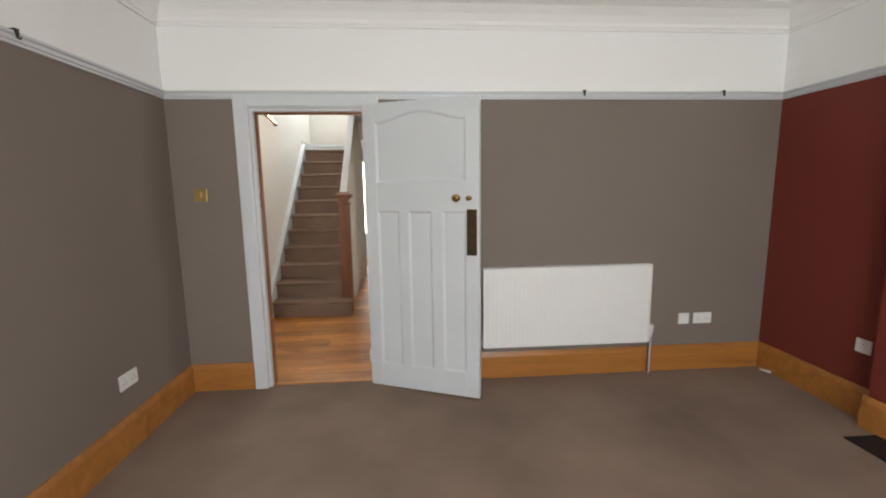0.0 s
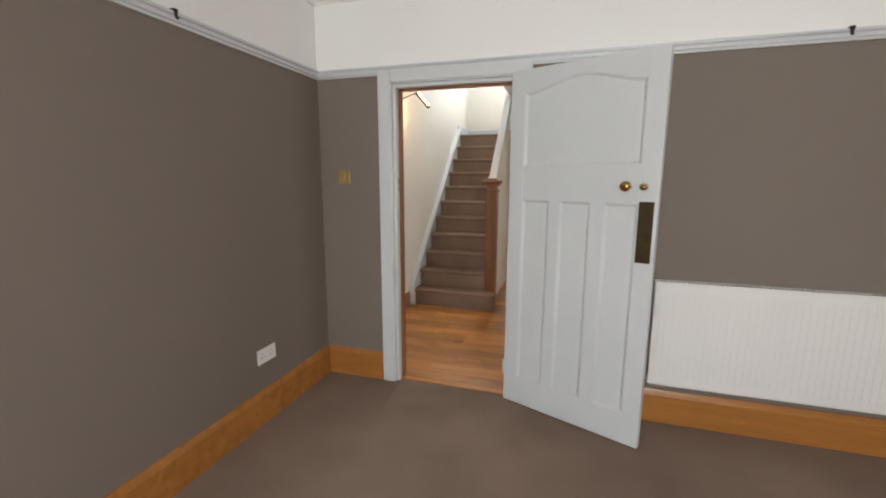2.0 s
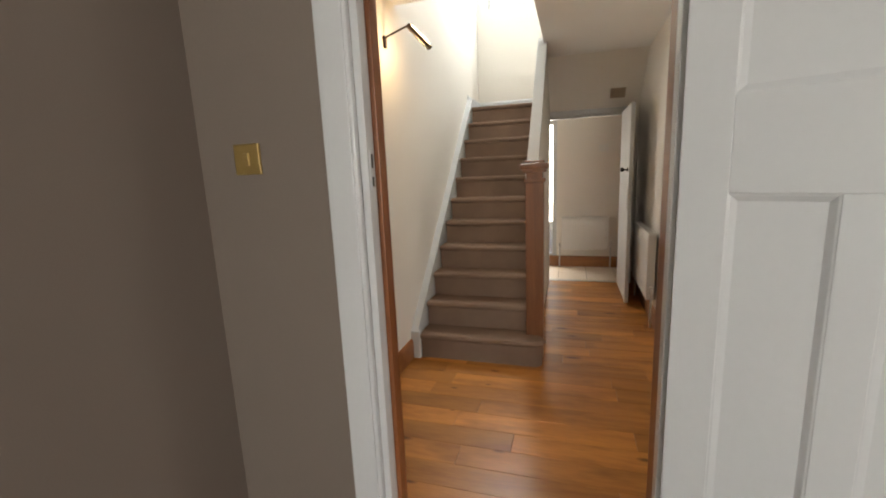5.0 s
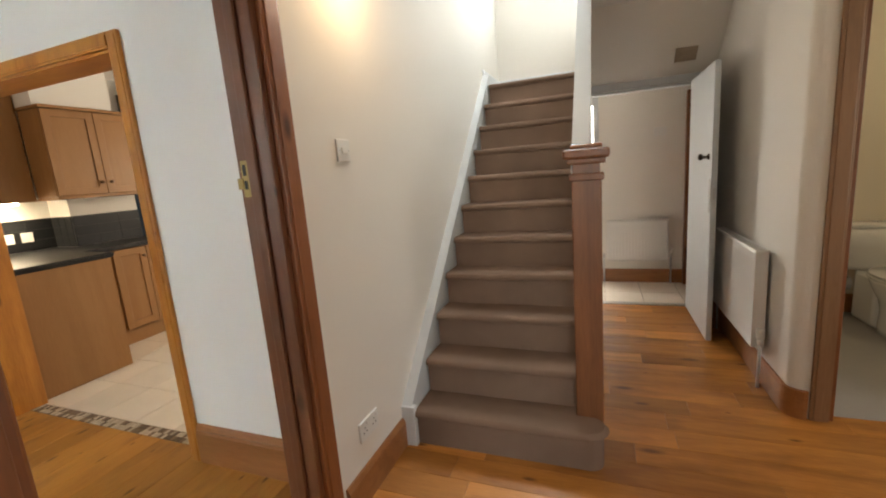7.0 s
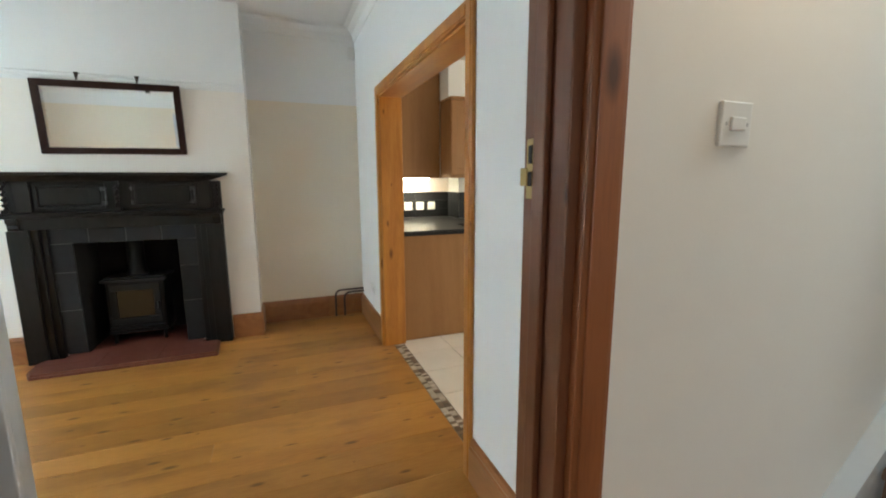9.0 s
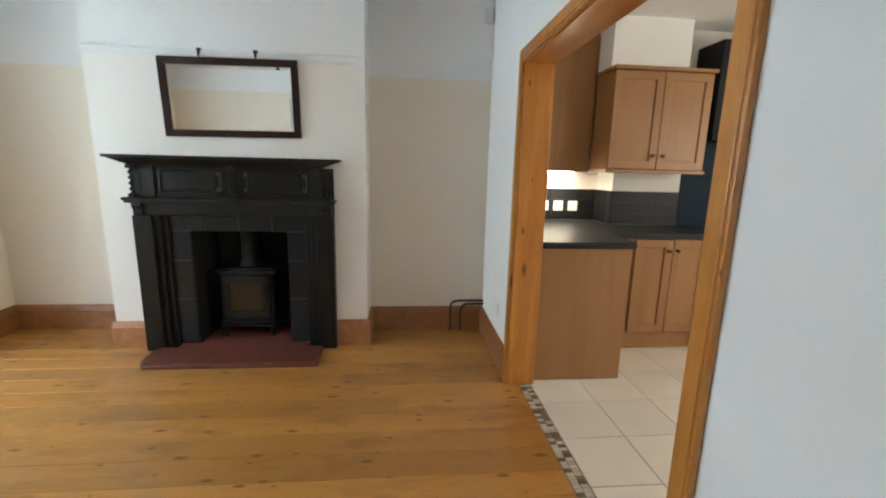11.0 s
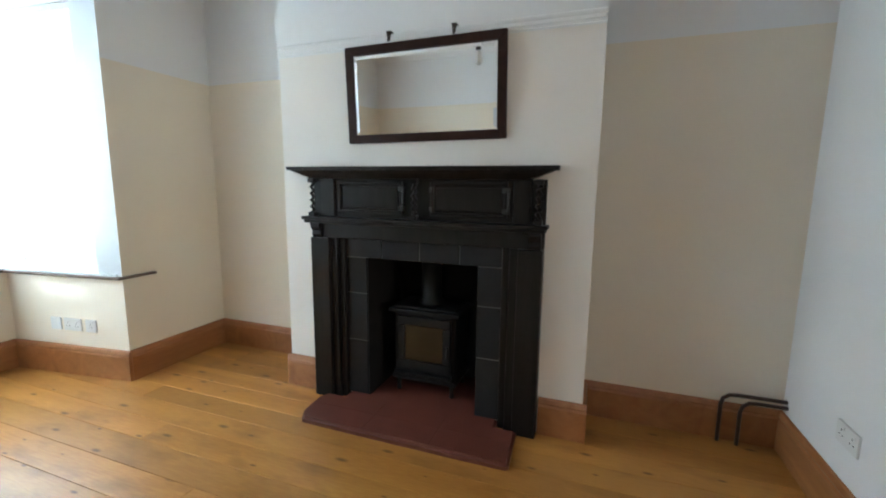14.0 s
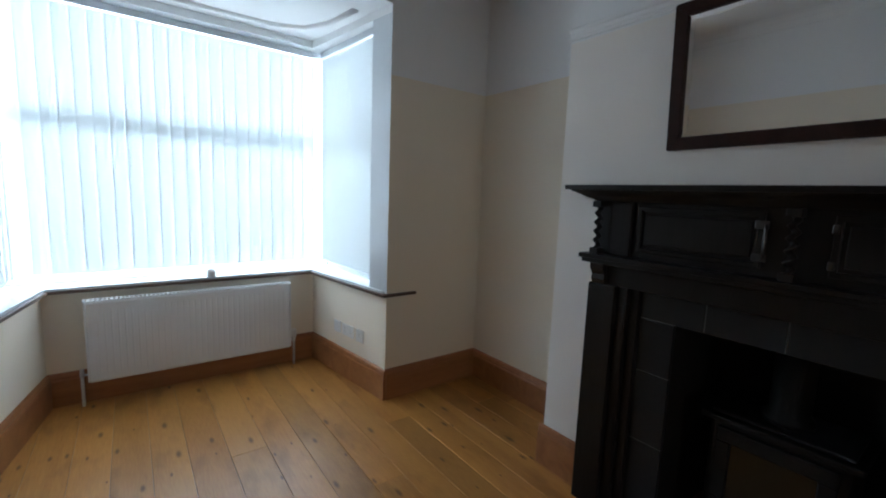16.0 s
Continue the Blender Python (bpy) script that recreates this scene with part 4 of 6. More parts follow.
def panelled_door(name, at, rz, wide, high, label, knob_side=1, plate=True, mats=GLOSS, flip=1, knob_z=1.377):
    """An inter-war door: one arched panel over three tall ones. Local x runs from the hinge, the seen face looks to local -y."""
    ob = thing(name, (0, 0, 0), label, "door", "panelled doors")
    s = wide / 0.80
    top, mid0, mid1, low = high - 0.125, 1.47, 1.28, 0.17
    bm = bmesh.new()
    slab(bm, 0, wide, 0.011, 0.029, 0.004, high - 0.004)
    part("panel_core", bm, mats, ob)
    bm = bmesh.new()
    for y0, y1 in ((0.0, 0.012), (0.028, 0.040)):
        slab(bm, 0, 0.087 * s, y0, y1, 0, high, 0.002)
        slab(bm, 0.712 * s, wide, y0, y1, 0, high, 0.002)
        slab(bm, 0.087 * s, 0.712 * s, y0, y1, 0, low, 0.002)
        slab(bm, 0.087 * s, 0.712 * s, y0, y1, mid1, mid0, 0.002)
        for a, b in ((0.250, 0.314), (0.480, 0.552)):
            slab(bm, a * s, b * s, y0, y1, low, mid1, 0.002)
        arch = [(0.087 * s + 0.625 * s * k / 24, top + 0.062 * (0.5 - 0.5 * math.cos(2 * math.pi * min(max((k / 24 - 0.04) / 0.92, 0), 1))) ** 0.8) for k in range(25)]
        prism(bm, [(0.712 * s, high), (0.087 * s, high)] + arch, lambda u, v, d: Vector((u, y0 + d, v)), y1 - y0)
    part("frame", bm, mats, ob)
    bm = bmesh.new()
    for a, b, z0, z1 in ((0.087, 0.250, low, mid1), (0.314, 0.480, low, mid1), (0.552, 0.712, low, mid1), (0.087, 0.712, mid0, top)):
        a, b = a * s, b * s
        for y0, way in ((0.0115, -1), (0.0285, 1)):
            bead = [(0, 0), (0.016, 0), (0.004, 0.009), (0, 0.010)]
            for p, q, inn in (((a, z0), (a, z1), (1, 0)), ((b, z0), (b, z1), (-1, 0)), ((a, z0), (b, z0), (0, 1))) + ((((a, z1), (b, z1), (0, -1)),) if z1 < 1.5 else ()):
                ra = [bm.verts.new((p[0] + inn[0] * u, y0 + way * v, p[1] + inn[1] * u)) for u, v in bead]
                rb = [bm.verts.new((q[0] + inn[0] * u, y0 + way * v, q[1] + inn[1] * u)) for u, v in bead]
                for k in range(4):
                    bm.faces.new((ra[k], ra[(k + 1) % 4], rb[(k + 1) % 4], rb[k]))
    for y0, way in ((0.0115, -1), (0.0285, 1)):
        rows = [[bm.verts.new((x, y0 + way * v, z - u)) for u, v in bead] for x, z in arch]
        for r0, r1 in zip(rows, rows[1:]):
            for k in range(4):
                bm.faces.new((r0[k], r0[(k + 1) % 4], r1[(k + 1) % 4], r1[k]))
    part("panel_beading", bm, mats, ob)
    for face in (0, 1):
        y, way = (0.0, -1) if face == 0 else (0.040, 1)
        bm = bmesh.new()
        lathe(bm, [(0.022, 0), (0.022, -way * -0.004 * -1), (0.009, way * 0.006), (0.008, way * 0.028), (0.018, way * 0.034), (0.026, way * 0.048), (0.024, way * 0.062), (0.010, way * 0.068)], (0.660 * s, y, knob_z), "y", 18)
        part("door_knob", bm, BRASS, ob, "polished brass knob")
    if plate:
        bm = bmesh.new()
        lathe(bm, [(0.016, 0), (0.015, -0.004), (0.007, -0.006), (0.010, -0.020), (0.017, -0.026), (0.016, -0.036), (0.006, -0.040)], (0.735 * s, 0, knob_z - 0.002), "y", 16)
        part("thumb_turn", bm, BRASS, ob, "small brass thumb turn")
        bm = bmesh.new()
        slab(bm, 0.716 * s, 0.784 * s, -0.003, 0.001, 0.99, 1.292, 0.001)
        part("finger_plate", bm, BRASS_DULL, ob, "tarnished brass finger plate")
    for z in (0.22, 1.72):
        bm = bmesh.new()
        tube(bm, [(-0.004, -0.004, z - 0.045), (-0.004, -0.004, z + 0.045)], 0.006, 8)
        part("hinge", bm, mats, ob)
    ob.matrix_world = pose(*at, 0, 0, rz)
    return ob


# ---- front room ----
panelled_door("panelled_door", (-0.302, 3.056, 0.010), -22.4, 0.815, 1.998, "white gloss panelled door standing open against the radiator", knob_z=1.365)
panel_radiator((1.155, 3.010, 0.258), 0, 1.27, 0.595, "white steel panel radiator under the picture rail")
wall_plate("double_socket", (-1.60, 2.437, 0.398), 90, 0.146, 0.086, "white double socket on the taupe wall", "socket", detail="socket", group="wall sockets")
wall_plate("blank_plate", (2.104, 3.09, 0.411), 0, 0.086, 0.086, "white single plate above the orange skirting", "socket", detail="none", group="wall sockets")
wall_plate("double_socket", (2.256, 3.09, 0.411), 0, 0.146, 0.086, "white double socket above the orange skirting", "socket", detail="socket", group="wall sockets")
wall_plate("single_socket", (2.75, 2.33, 0.450), -90, 0.090, 0.086, "white socket plate on the dark red wall", "socket", detail="socket", group="wall sockets")
wall_plate("light_switch", (-1.421, 3.09, 1.416), 0, 0.088, 0.088, "square brass light switch beside the door", "light switch", BRASS_PLATE)
for x in (1.24, 2.265):
    picture_hook((x, 3.09, 2.044), 0)
picture_hook((-1.60, 2.01, 2.044), 90)
bm = bmesh.new()
tube(bm, [(2.70, 3.00, 0.008), (2.76 - 0.03, 2.93, 0.010)], 0.008, 8)
tagged(part("cable_stub", bm, PLASTIC), "short white cable end lying on the carpet", "cable")
bm = bmesh.new()
slab(bm, 2.44, 2.66, 0.75, 2.12, 0.0, 0.006, 0.002)
tagged(part("hearth_tile", bm, SLATE), "black slate hearth flush with the carpet", "hearth")

frame_strike = tagged(part("strike_plate", (lambda q: (slab(q, -1.0385, -1.0355, 3.098, 3.120, 1.315, 1.425, 0.001), q)[1])(bmesh.new()), GLOSS), "white painted strike plate on the door lining", "strike plate")
# shade of the two latch slots, drawn as black blocks
for z0, z1 in ((1.375, 1.412), (1.325, 1.352)):
    blocks("keeper_hole", [(-1.0360, -1.0350, 3.104, 3.114, z0, z1)], SLOT_BLACK, frame_strike, "dark latch slot")

# ---- hall ----
bm = bmesh.new()
lathe(bm, [(0.055, 2.4495), (0.055, 2.440), (0.040, 2.430), (0.014, 2.424)], (-0.72, 4.60, 0), "z", 24)
rose = tagged(part("ceiling_rose", bm, PLASTIC), "round white ceiling rose on the hall ceiling", "ceiling rose")
vent = thing("soffit_vent", (-0.07, 7.06, 2.11), "small beige vent plate on the sloping soffit", "vent")
down = Vector((0, -0.464, -0.52)).normalized()
along = Vector((0, -0.52, 0.464)).normalized()
VENT = material("dusty_beige_plastic", (0.50, 0.42, 0.32), 0.7, (0.40, 0.33, 0.25), 20, 90, 0.1)
bm = bmesh.new()
prism(bm, [(-0.075, -0.060), (0.075, -0.060), (0.075, 0.060), (-0.075, 0.060)], lambda u, v, d: Vector((-0.07 + u, 7.06, 2.110)) + along * v + down * (d - 0.002), 0.012)
part("plate", bm, VENT, vent)
for k in range(4):
    bm = bmesh.new()
    prism(bm, [(-0.06, -0.043 + 0.026 * k), (0.06, -0.043 + 0.026 * k), (0.06, -0.034 + 0.026 * k), (-0.06, -0.034 + 0.026 * k)], lambda u, v, d: Vector((-0.07 + u, 7.06, 2.110)) + along * v + down * (0.010 + d), 0.004)
    part("slat", bm, VENT, vent)
wall_plate("heating_switch", (-1.65, 4.534, 1.454), 90, 0.086, 0.086, "white fused switch on the cream hall wall", "light switch", detail="fused")
wall_plate("double_socket", (-1.65, 4.486, 0.304), 90, 0.146, 0.086, "white double socket above the hall skirting", "socket", detail="socket", group="wall sockets")

lamp = thing("picture_lamp", (-1.65, 4.63, 2.18), "dark bronze picture lamp glowing on the hall wall", "wall lamp")
bm = bmesh.new()
lathe(bm, [(0.0, 0), (0.020, 0.002), (0.020, 0.010), (0.010, 0.016)], (-1.65, 4.63, 2.185), "x", 14)
slab(bm, -1.65, -1.632, 4.617, 4.643, 2.13, 2.20, 0.005)
part("wall_mount", bm, DARK_METAL, lamp)
bm = bmesh.new()
tube(bm, [(-1.638, 4.63, 2.190), (-1.60, 4.632, 2.205), (-1.50, 4.640, 2.240), (-1.47, 4.642, 2.247), (-1.455, 4.642, 2.238)], 0.006, 10)
part("arm", bm, DARK_METAL, lamp)
bm = bmesh.new()
prof = [(-0.028, -0.004), (-0.024, 0.018), (0.0, 0.028), (0.024, 0.018), (0.028, -0.004), (0.024, -0.004), (0.0, 0.022), (-0.024, -0.004)]
way = Vector((0.115, -0.02, -0.125)).normalized()
sideways = Vector((0, 1, 0))
upward = way.cross(sideways) * -1
prism(bm, prof, lambda u, v, d: Vector((-1.475, 4.642, 2.250)) + sideways * u + upward * v + way * d, 0.20)
part("reflector", bm, DARK_METAL, lamp)
bm = bmesh.new()
p0 = Vector((-1.468, 4.642, 2.238))
tube(bm, [p0, p0 + way * 0.165], 0.011, 10)
part("tube", bm, LAMP_GLOW, lamp, "glowing warm lamp tube")
bulb = new("picture_lamp_light", bpy.data.lights.new("picture_lamp_light", "POINT"))
bulb.data.energy, bulb.data.color, bulb.data.shadow_soft_size = 2.6, (1.0, 0.70, 0.40), 0.03
bulb.location = (-1.46, 4.62, 2.12)

panel_radiator((0.085, 6.215, 0.225), -90, 0.86, 0.56, "white panel radiator on the corridor wall")
panel_radiator((-0.35, 7.93, 0.25), 0, 0.60, 0.44, "small white radiator on the lobby wall")
wall_plate("thermostat", (-0.135, 8.0, 1.585), 0, 0.12, 0.09, "white thermostat on the lobby wall", "thermostat", detail="switch")

end_door = thing("end_door", (0.02, 7.19, 0), "white flush door standing open at the corridor end", "door")
bm = bmesh.new()
slab(bm, -0.012, 0.024, 6.385, 7.165, 0.012, 1.915, 0.003)
part("leaf", bm, GLOSS, end_door)
for x, w in ((-0.012, -1), (0.024, 1)):
    bm = bmesh.new()
    slab(bm, x, x + w * 0.004, 6.40, 6.44, 0.93, 1.16, 0.002) if w < 0 else slab(bm, x, x + 0.004, 6.41, 6.45, 1.25, 1.36, 0.001)
    part("push_plate", bm, STEEL, end_door)
bm = bmesh.new()
lathe(bm, [(0.020, 0), (0.020, -0.006), (0.008, -0.010), (0.008, -0.035), (0.022, -0.045), (0.020, -0.060), (0.008, -0.066)], (-0.012, 6.47, 1.31), "x", 16)
part("handle", bm, DARK_METAL, end_door, "dark metal knob")
bm = bmesh.new()
slab(bm, 0.0, 0.012, 6.379, 6.386, 1.02, 1.10, 0.001)
part("lock_plate", bm, STEEL, end_door)

glazed = thing("glazed_door", (-1.1, 8.05, 0), "white glazed back door with scrolled black metalwork", "door")
bm = bmesh.new()
for b in ((-1.50, -1.40, 8.02, 8.07, 0.05, 2.02), (-0.775, -0.72, 8.02, 8.07, 0.05, 2.02), (-1.40, -0.775, 8.02, 8.07, 1.92, 2.02), (-1.40, -0.775, 8.02, 8.07, 0.05, 0.18)):
    slab(bm, *b, 0.004)
part("frame", bm, GLOSS, glazed)
bm = bmesh.new()
slab(bm, -1.40, -0.775, 8.040, 8.046, 0.18, 1.92)
pane = part("pane", bm, PANE, glazed)
pane.visible_shadow = False
for k in range(4):
    bm = bmesh.new()
    x = -1.30 + 0.14 * k
    tube(bm, [(x, 8.03, 0.20), (x, 8.03, 1.90)], 0.006, 8)
    part("bar", bm, IRON, glazed)
    bm = bmesh.new()
    tube(bm, [(x + 0.05 * math.cos(a) * (1 - j / 30), 8.03, 0.75 + 0.25 * k % 0.5 + 0.06 * math.sin(a)) for j, a in enumerate([m * 0.45 for m in range(20)])], 0.005, 6)
    part("scroll", bm, IRON, glazed)
bm = bmesh.new()
slab(bm, -1.50, -0.72, 8.01, 8.09, 0.0, 0.05, 0.004)
part("sill", bm, STEEL, glazed)

# stair window
win = structure(thing("window_stair", (-1.11, 7.5, 3.25), "", "window"), "white framed stair window", "window")
bm = bmesh.new()
for b in ((-1.52, -1.47, 7.47, 7.53, 3.25, 4.45), (-0.75, -0.70, 7.47, 7.53, 3.25, 4.45), (-1.47, -0.75, 7.47, 7.53, 3.25, 3.30), (-1.47, -0.75, 7.47, 7.53, 4.40, 4.45)):
    slab(bm, *b, 0.004)
part("window_frame", bm, GLOSS, win)
pane = part("pane", (lambda q: (slab(q, -1.47, -0.75, 7.497, 7.503, 3.30, 4.40), q)[1])(bmesh.new()), PANE, win)
pane.visible_shadow = False

# cloakroom
toilet = thing("toilet", (1.2, 6.85, 0), "white porcelain toilet with a close cistern", "toilet")


def oval(bm, profile, cx, cy, sy, sides=28):
    """A turned body drawn out along y: rows are (radius, height, shift along y)."""
    rings = [[bm.verts.new((cx + r * math.cos(2 * math.pi * k / sides), cy + dy + r * sy * math.sin(2 * math.pi * k / sides), h)) for k in range(sides)] for r, h, dy in profile]
    for a, b in zip(rings, rings[1:]):
        for k in range(sides):
            bm.faces.new((a[k], a[(k + 1) % sides], b[(k + 1) % sides], b[k])).smooth = True
    bm.faces.new(rings[0][::-1])
    bm.faces.new(rings[-1])


bm = bmesh.new()
oval(bm, [(0.150, 0.385, 0), (0.175, 0.42, 0), (0.188, 0.56, 0), (0.190, 0.70, 0)], 1.19, 7.085, 0.52)
part("cistern", bm, PORCELAIN, toilet)
bm = bmesh.new()
oval(bm, [(0.194, 0.702, 0), (0.200, 0.712, 0), (0.198, 0.728, 0), (0.170, 0.738, 0), (0.02, 0.740, 0)], 1.19, 7.085, 0.52)
lid = part("cistern_lid", bm, PORCELAIN, toilet)
bm = bmesh.new()
lathe(bm, [(0.022, 0.7395), (0.022, 0.745), (0.016, 0.748)], (1.19, 7.085, 0), "z", 16)
part("flush_button", bm, STEEL, lid, "round chrome flush button")
bm = bmesh.new()
oval(bm, [(0.105, 0.003, 0.04), (0.105, 0.05, 0.04), (0.095, 0.15, 0.05), (0.115, 0.24, 0.03), (0.165, 0.33, 0.0), (0.182, 0.385, 0.0), (0.182, 0.400, 0.0)], 1.20, 6.66, 1.35)
slab(bm, 1.10, 1.30, 6.80, 7.10, 0.003, 0.384, 0.03)
part("bowl", bm, PORCELAIN, toilet)
bm = bmesh.new()
oval(bm, [(0.186, 0.402, 0), (0.192, 0.410, 0), (0.190, 0.420, 0), (0.180, 0.423, 0)], 1.20, 6.66, 1.33)
seat = part("seat", bm, PORCELAIN, toilet)
bm = bmesh.new()
oval(bm, [(0.184, 0.425, 0), (0.190, 0.432, 0), (0.184, 0.442, 0), (0.06, 0.450, 0)], 1.20, 6.66, 1.33)
part("seat_lid", bm, PORCELAIN, seat, "closed white seat lid")
bm = bmesh.new()
tube(bm, [(0.30, 7.12, 0.26), (1.09, 7.12, 0.26)], 0.05, 12)
tagged(part("soil_pipe", bm, PLASTIC), "pale boxed pipe along the cloakroom wall", "pipe")

# ---- living room ----
def ring_frame(bm, x0, x1, outer, inner):
    """A rectangular frame in one piece, facing +x; outer and inner are (y0, y1, z0, z1)."""
    def corners(b, x):
        return [bm.verts.new((x, y, z)) for y, z in ((b[0], b[2]), (b[1], b[2]), (b[1], b[3]), (b[0], b[3]))]

    e = 0.003
    ob_, of = corners(outer, x0), corners(outer, x1 - e)
    oc = corners((outer[0] + e, outer[1] - e, outer[2] + e, outer[3] - e), x1)
    ic = corners((inner[0] - e, inner[1] + e, inner[2] - e, inner[3] + e), x1)
    ii, ib = corners(inner, x1 - e), corners(inner, x0)
    for a, b in ((ob_, of), (of, oc), (oc, ic), (ic, ii), (ii, ib), (ib, ob_)):
        for k in range(4):
            bm.faces.new((a[k], a[(k + 1) % 4], b[(k + 1) % 4], b[k]))


surround = thing("fireplace_surround", (-4.95, 2.567, 0), "black stained oak fire surround with barley-twist columns", "fireplace")
W0 = -4.95
STRAP = material("worn_iron_strap", (0.10, 0.10, 0.10), 0.3, (0.03, 0.03, 0.03), 30, 90, 0.2, metal=0.8)


def piece(name, boxes, mats=BLACK_OAK, parent=surround, label="", bevel=0.004):
    bm = bmesh.new()
    for b in boxes:
        slab(bm, *b, bevel)
    return part(name, bm, mats, parent, label)


bm = bmesh.new()
steps = [(1.345, 1.880, 0.060), (1.352, 1.874, 0.066), (1.358, 1.850, 0.070), (1.372, 1.815, 0.080), (1.384, 1.782, 0.092), (1.391, 1.768, 0.096), (1.391, 1.750, 0.104), (1.411, 1.746, 0.105)]
rings = [[bm.verts.new((W0 + dx, yy, z)) for dx, yy in ((0, y), (d, y), (d, 5.049 - y), (0, 5.049 - y))] for z, y, d in steps]
for p, q in zip(rings, rings[1:]):
    for k in range(4):
        bm.faces.new((p[k], p[(k + 1) % 4], q[(k + 1) % 4], q[k]))
bm.faces.new(rings[0])
bm.faces.new(rings[-1])
part("mantel_shelf", bm, BLACK_OAK, surround)
piece("back_board", [(W0, -4.915, 1.885, 3.245, 1.00, 1.346)])
piece("ledge", [(W0, -4.848, 1.840, 3.262, 1.104, 1.124), (W0, -4.858, 1.850, 3.252, 1.086, 1.106)])
piece("frieze", [(W0, -4.890, 1.94, 3.20, 1.000, 1.088)])
for y0, y1 in ((2.060, 2.475), (2.640, 3.055)):
    bm = bmesh.new()
    ring_frame(bm, -4.9155, -4.898, (y0, y1, 1.150, 1.330), (y0 + 0.018, y1 - 0.018, 1.168, 1.312))
    ob = part("frieze_panel", bm, BLACK_OAK, surround)
    piece("raised_field", [(-4.9155, -4.906, y0 + 0.03, y1 - 0.03, 1.18, 1.30)], BLACK_OAK, ob)
    for y, w in ((y1 - 0.004, 0.020),) + (((y0 + 0.004, 0.008),) if y0 > 2.5 else ()):
        for z in (1.185, 1.290):
            bm = bmesh.new()
            slab(bm, -4.900, -4.893, y - w, y + w, z - 0.013, z + 0.013, 0.003)
            part("strap", bm, STRAP, ob, "black iron hinge strap")
    bm = bmesh.new()
    tube(bm, [(-4.893, y1 + 0.008, 1.185), (-4.884, y1 + 0.010, 1.205), (-4.884, y1 + 0.010, 1.270), (-4.893, y1 + 0.008, 1.290)], 0.0055, 8)
    part("handle_bar", bm, STRAP, ob, "worn iron drop bar")


def twist(y, x=-4.878):
    bm = bmesh.new()
    rings = []
    for k in range(41):
        z = 1.150 + 0.170 * k / 40
        a = k / 40 * 2 * math.pi * 4.5
        c = (x + 0.0065 * math.cos(a), y + 0.0065 * math.sin(a))
        rings.append([bm.verts.new((c[0] + 0.0115 * math.cos(j * math.pi / 5), c[1] + 0.0115 * math.sin(j * math.pi / 5), z)) for j in range(10)])
    for p, q in zip(rings, rings[1:]):
        for j in range(10):
            bm.faces.new((p[j], p[(j + 1) % 10], q[(j + 1) % 10], q[j])).smooth = True
    slab(bm, x - 0.020, x + 0.020, y - 0.020, y + 0.020, 1.124, 1.150, 0.003)
    slab(bm, x - 0.020, x + 0.020, y - 0.020, y + 0.020, 1.320, 1.346, 0.003)
    part("twist_column", bm, BLACK_OAK, surround)


for y in (1.905, 2.555, 3.215):
    twist(y)
piece("pilaster", [(-4.915, -4.895, 1.950, 2.040, 1.124, 1.345)])
piece("pilaster", [(-4.915, -4.895, 3.085, 3.175, 1.124, 1.345)])
for lo, hi, s in ((1.885, 2.010, 1), (3.122, 3.245, -1)):
    piece("pillar", [(W0, -4.872, lo, hi, 0.0, 1.000)])
    inner = (hi, hi + 0.045) if s > 0 else (lo - 0.045, lo)
    piece("inner_pilaster", [(W0, -4.892, *inner, 0.0, 1.000)])
    bead = (hi + 0.045, hi + 0.085) if s > 0 else (lo - 0.085, lo - 0.045)
    piece("inner_strip", [(W0, -4.912, *bead, 0.0, 1.000)])
    bm = bmesh.new()
    mid = (lo + hi) / 2 - s * 0.02
    prism(bm, [(W0, 1.086), (-4.856, 1.086), (-4.856, 1.070), (-4.862, 1.055), (-4.875, 1.040), (-4.870, 1.020), (-4.882, 1.000), (W0, 1.000)], lambda u, v, d: Vector((u, mid - 0.030 + d, v)), 0.06)
    part("corbel", bm, BLACK_OAK, surround)

tiles = thing("fireplace_tiles", (-4.95, 2.567, 0), "matt black slate tiles round the fire opening", "tiles")
T0, T1 = W0 + 0.001, -4.930
for y0, y1 in ((2.096, 2.228), (2.904, 3.036)):
    for z0, z1 in ((0.0345, 0.375), (0.379, 0.668), (0.672, 0.885)):
        piece("tile", [(T0, T1, y0, y1, z0, z1)], SLATE, tiles, "", 0.0025)
for k in range(4):
    y0 = 2.096 + 0.235 * k
    piece("tile", [(T0, T1, y0, y0 + 0.231, 0.889, 0.999)], SLATE, tiles, "", 0.0025)
piece("grout_backing", [(W0, T1 - 0.003, 2.097, 2.227, 0.045, 0.998), (W0, T1 - 0.003, 2.905, 3.035, 0.045, 0.998), (W0, T1 - 0.003, 2.227, 2.905, 0.890, 0.998)], material("pale_grout_line", (0.13, 0.13, 0.13), 0.9), tiles, "pale grout", 0.0)

bm = bmesh.new()
front = [(-4.590, 2.000), (-4.576, 2.012), (-4.572, 2.58), (-4.574, 3.150), (-4.588, 3.166), (-4.868, 3.150), (-4.868, 3.035), (-4.949, 3.035), (-4.949, 2.92), (-5.39, 2.92), (-5.39, 2.23), (-4.949, 2.23), (-4.949, 2.10), (-4.868, 2.10), (-4.868, 1.985), (-4.800, 1.955), (-4.660, 1.965)]
prism(bm, front, lambda u, v, d: Vector((u, v, d)), 0.034)
bmesh.ops.bevel(bm, geom=[e for e in bm.edges if all(abs(v.co.z - 0.034) < 1e-4 for v in e.verts)], offset=0.014, segments=3, affect="EDGES")
hearth = tagged(part("hearth", bm, QUARRY), "worn dark red quarry tile hearth", "hearth")
bm = bmesh.new()
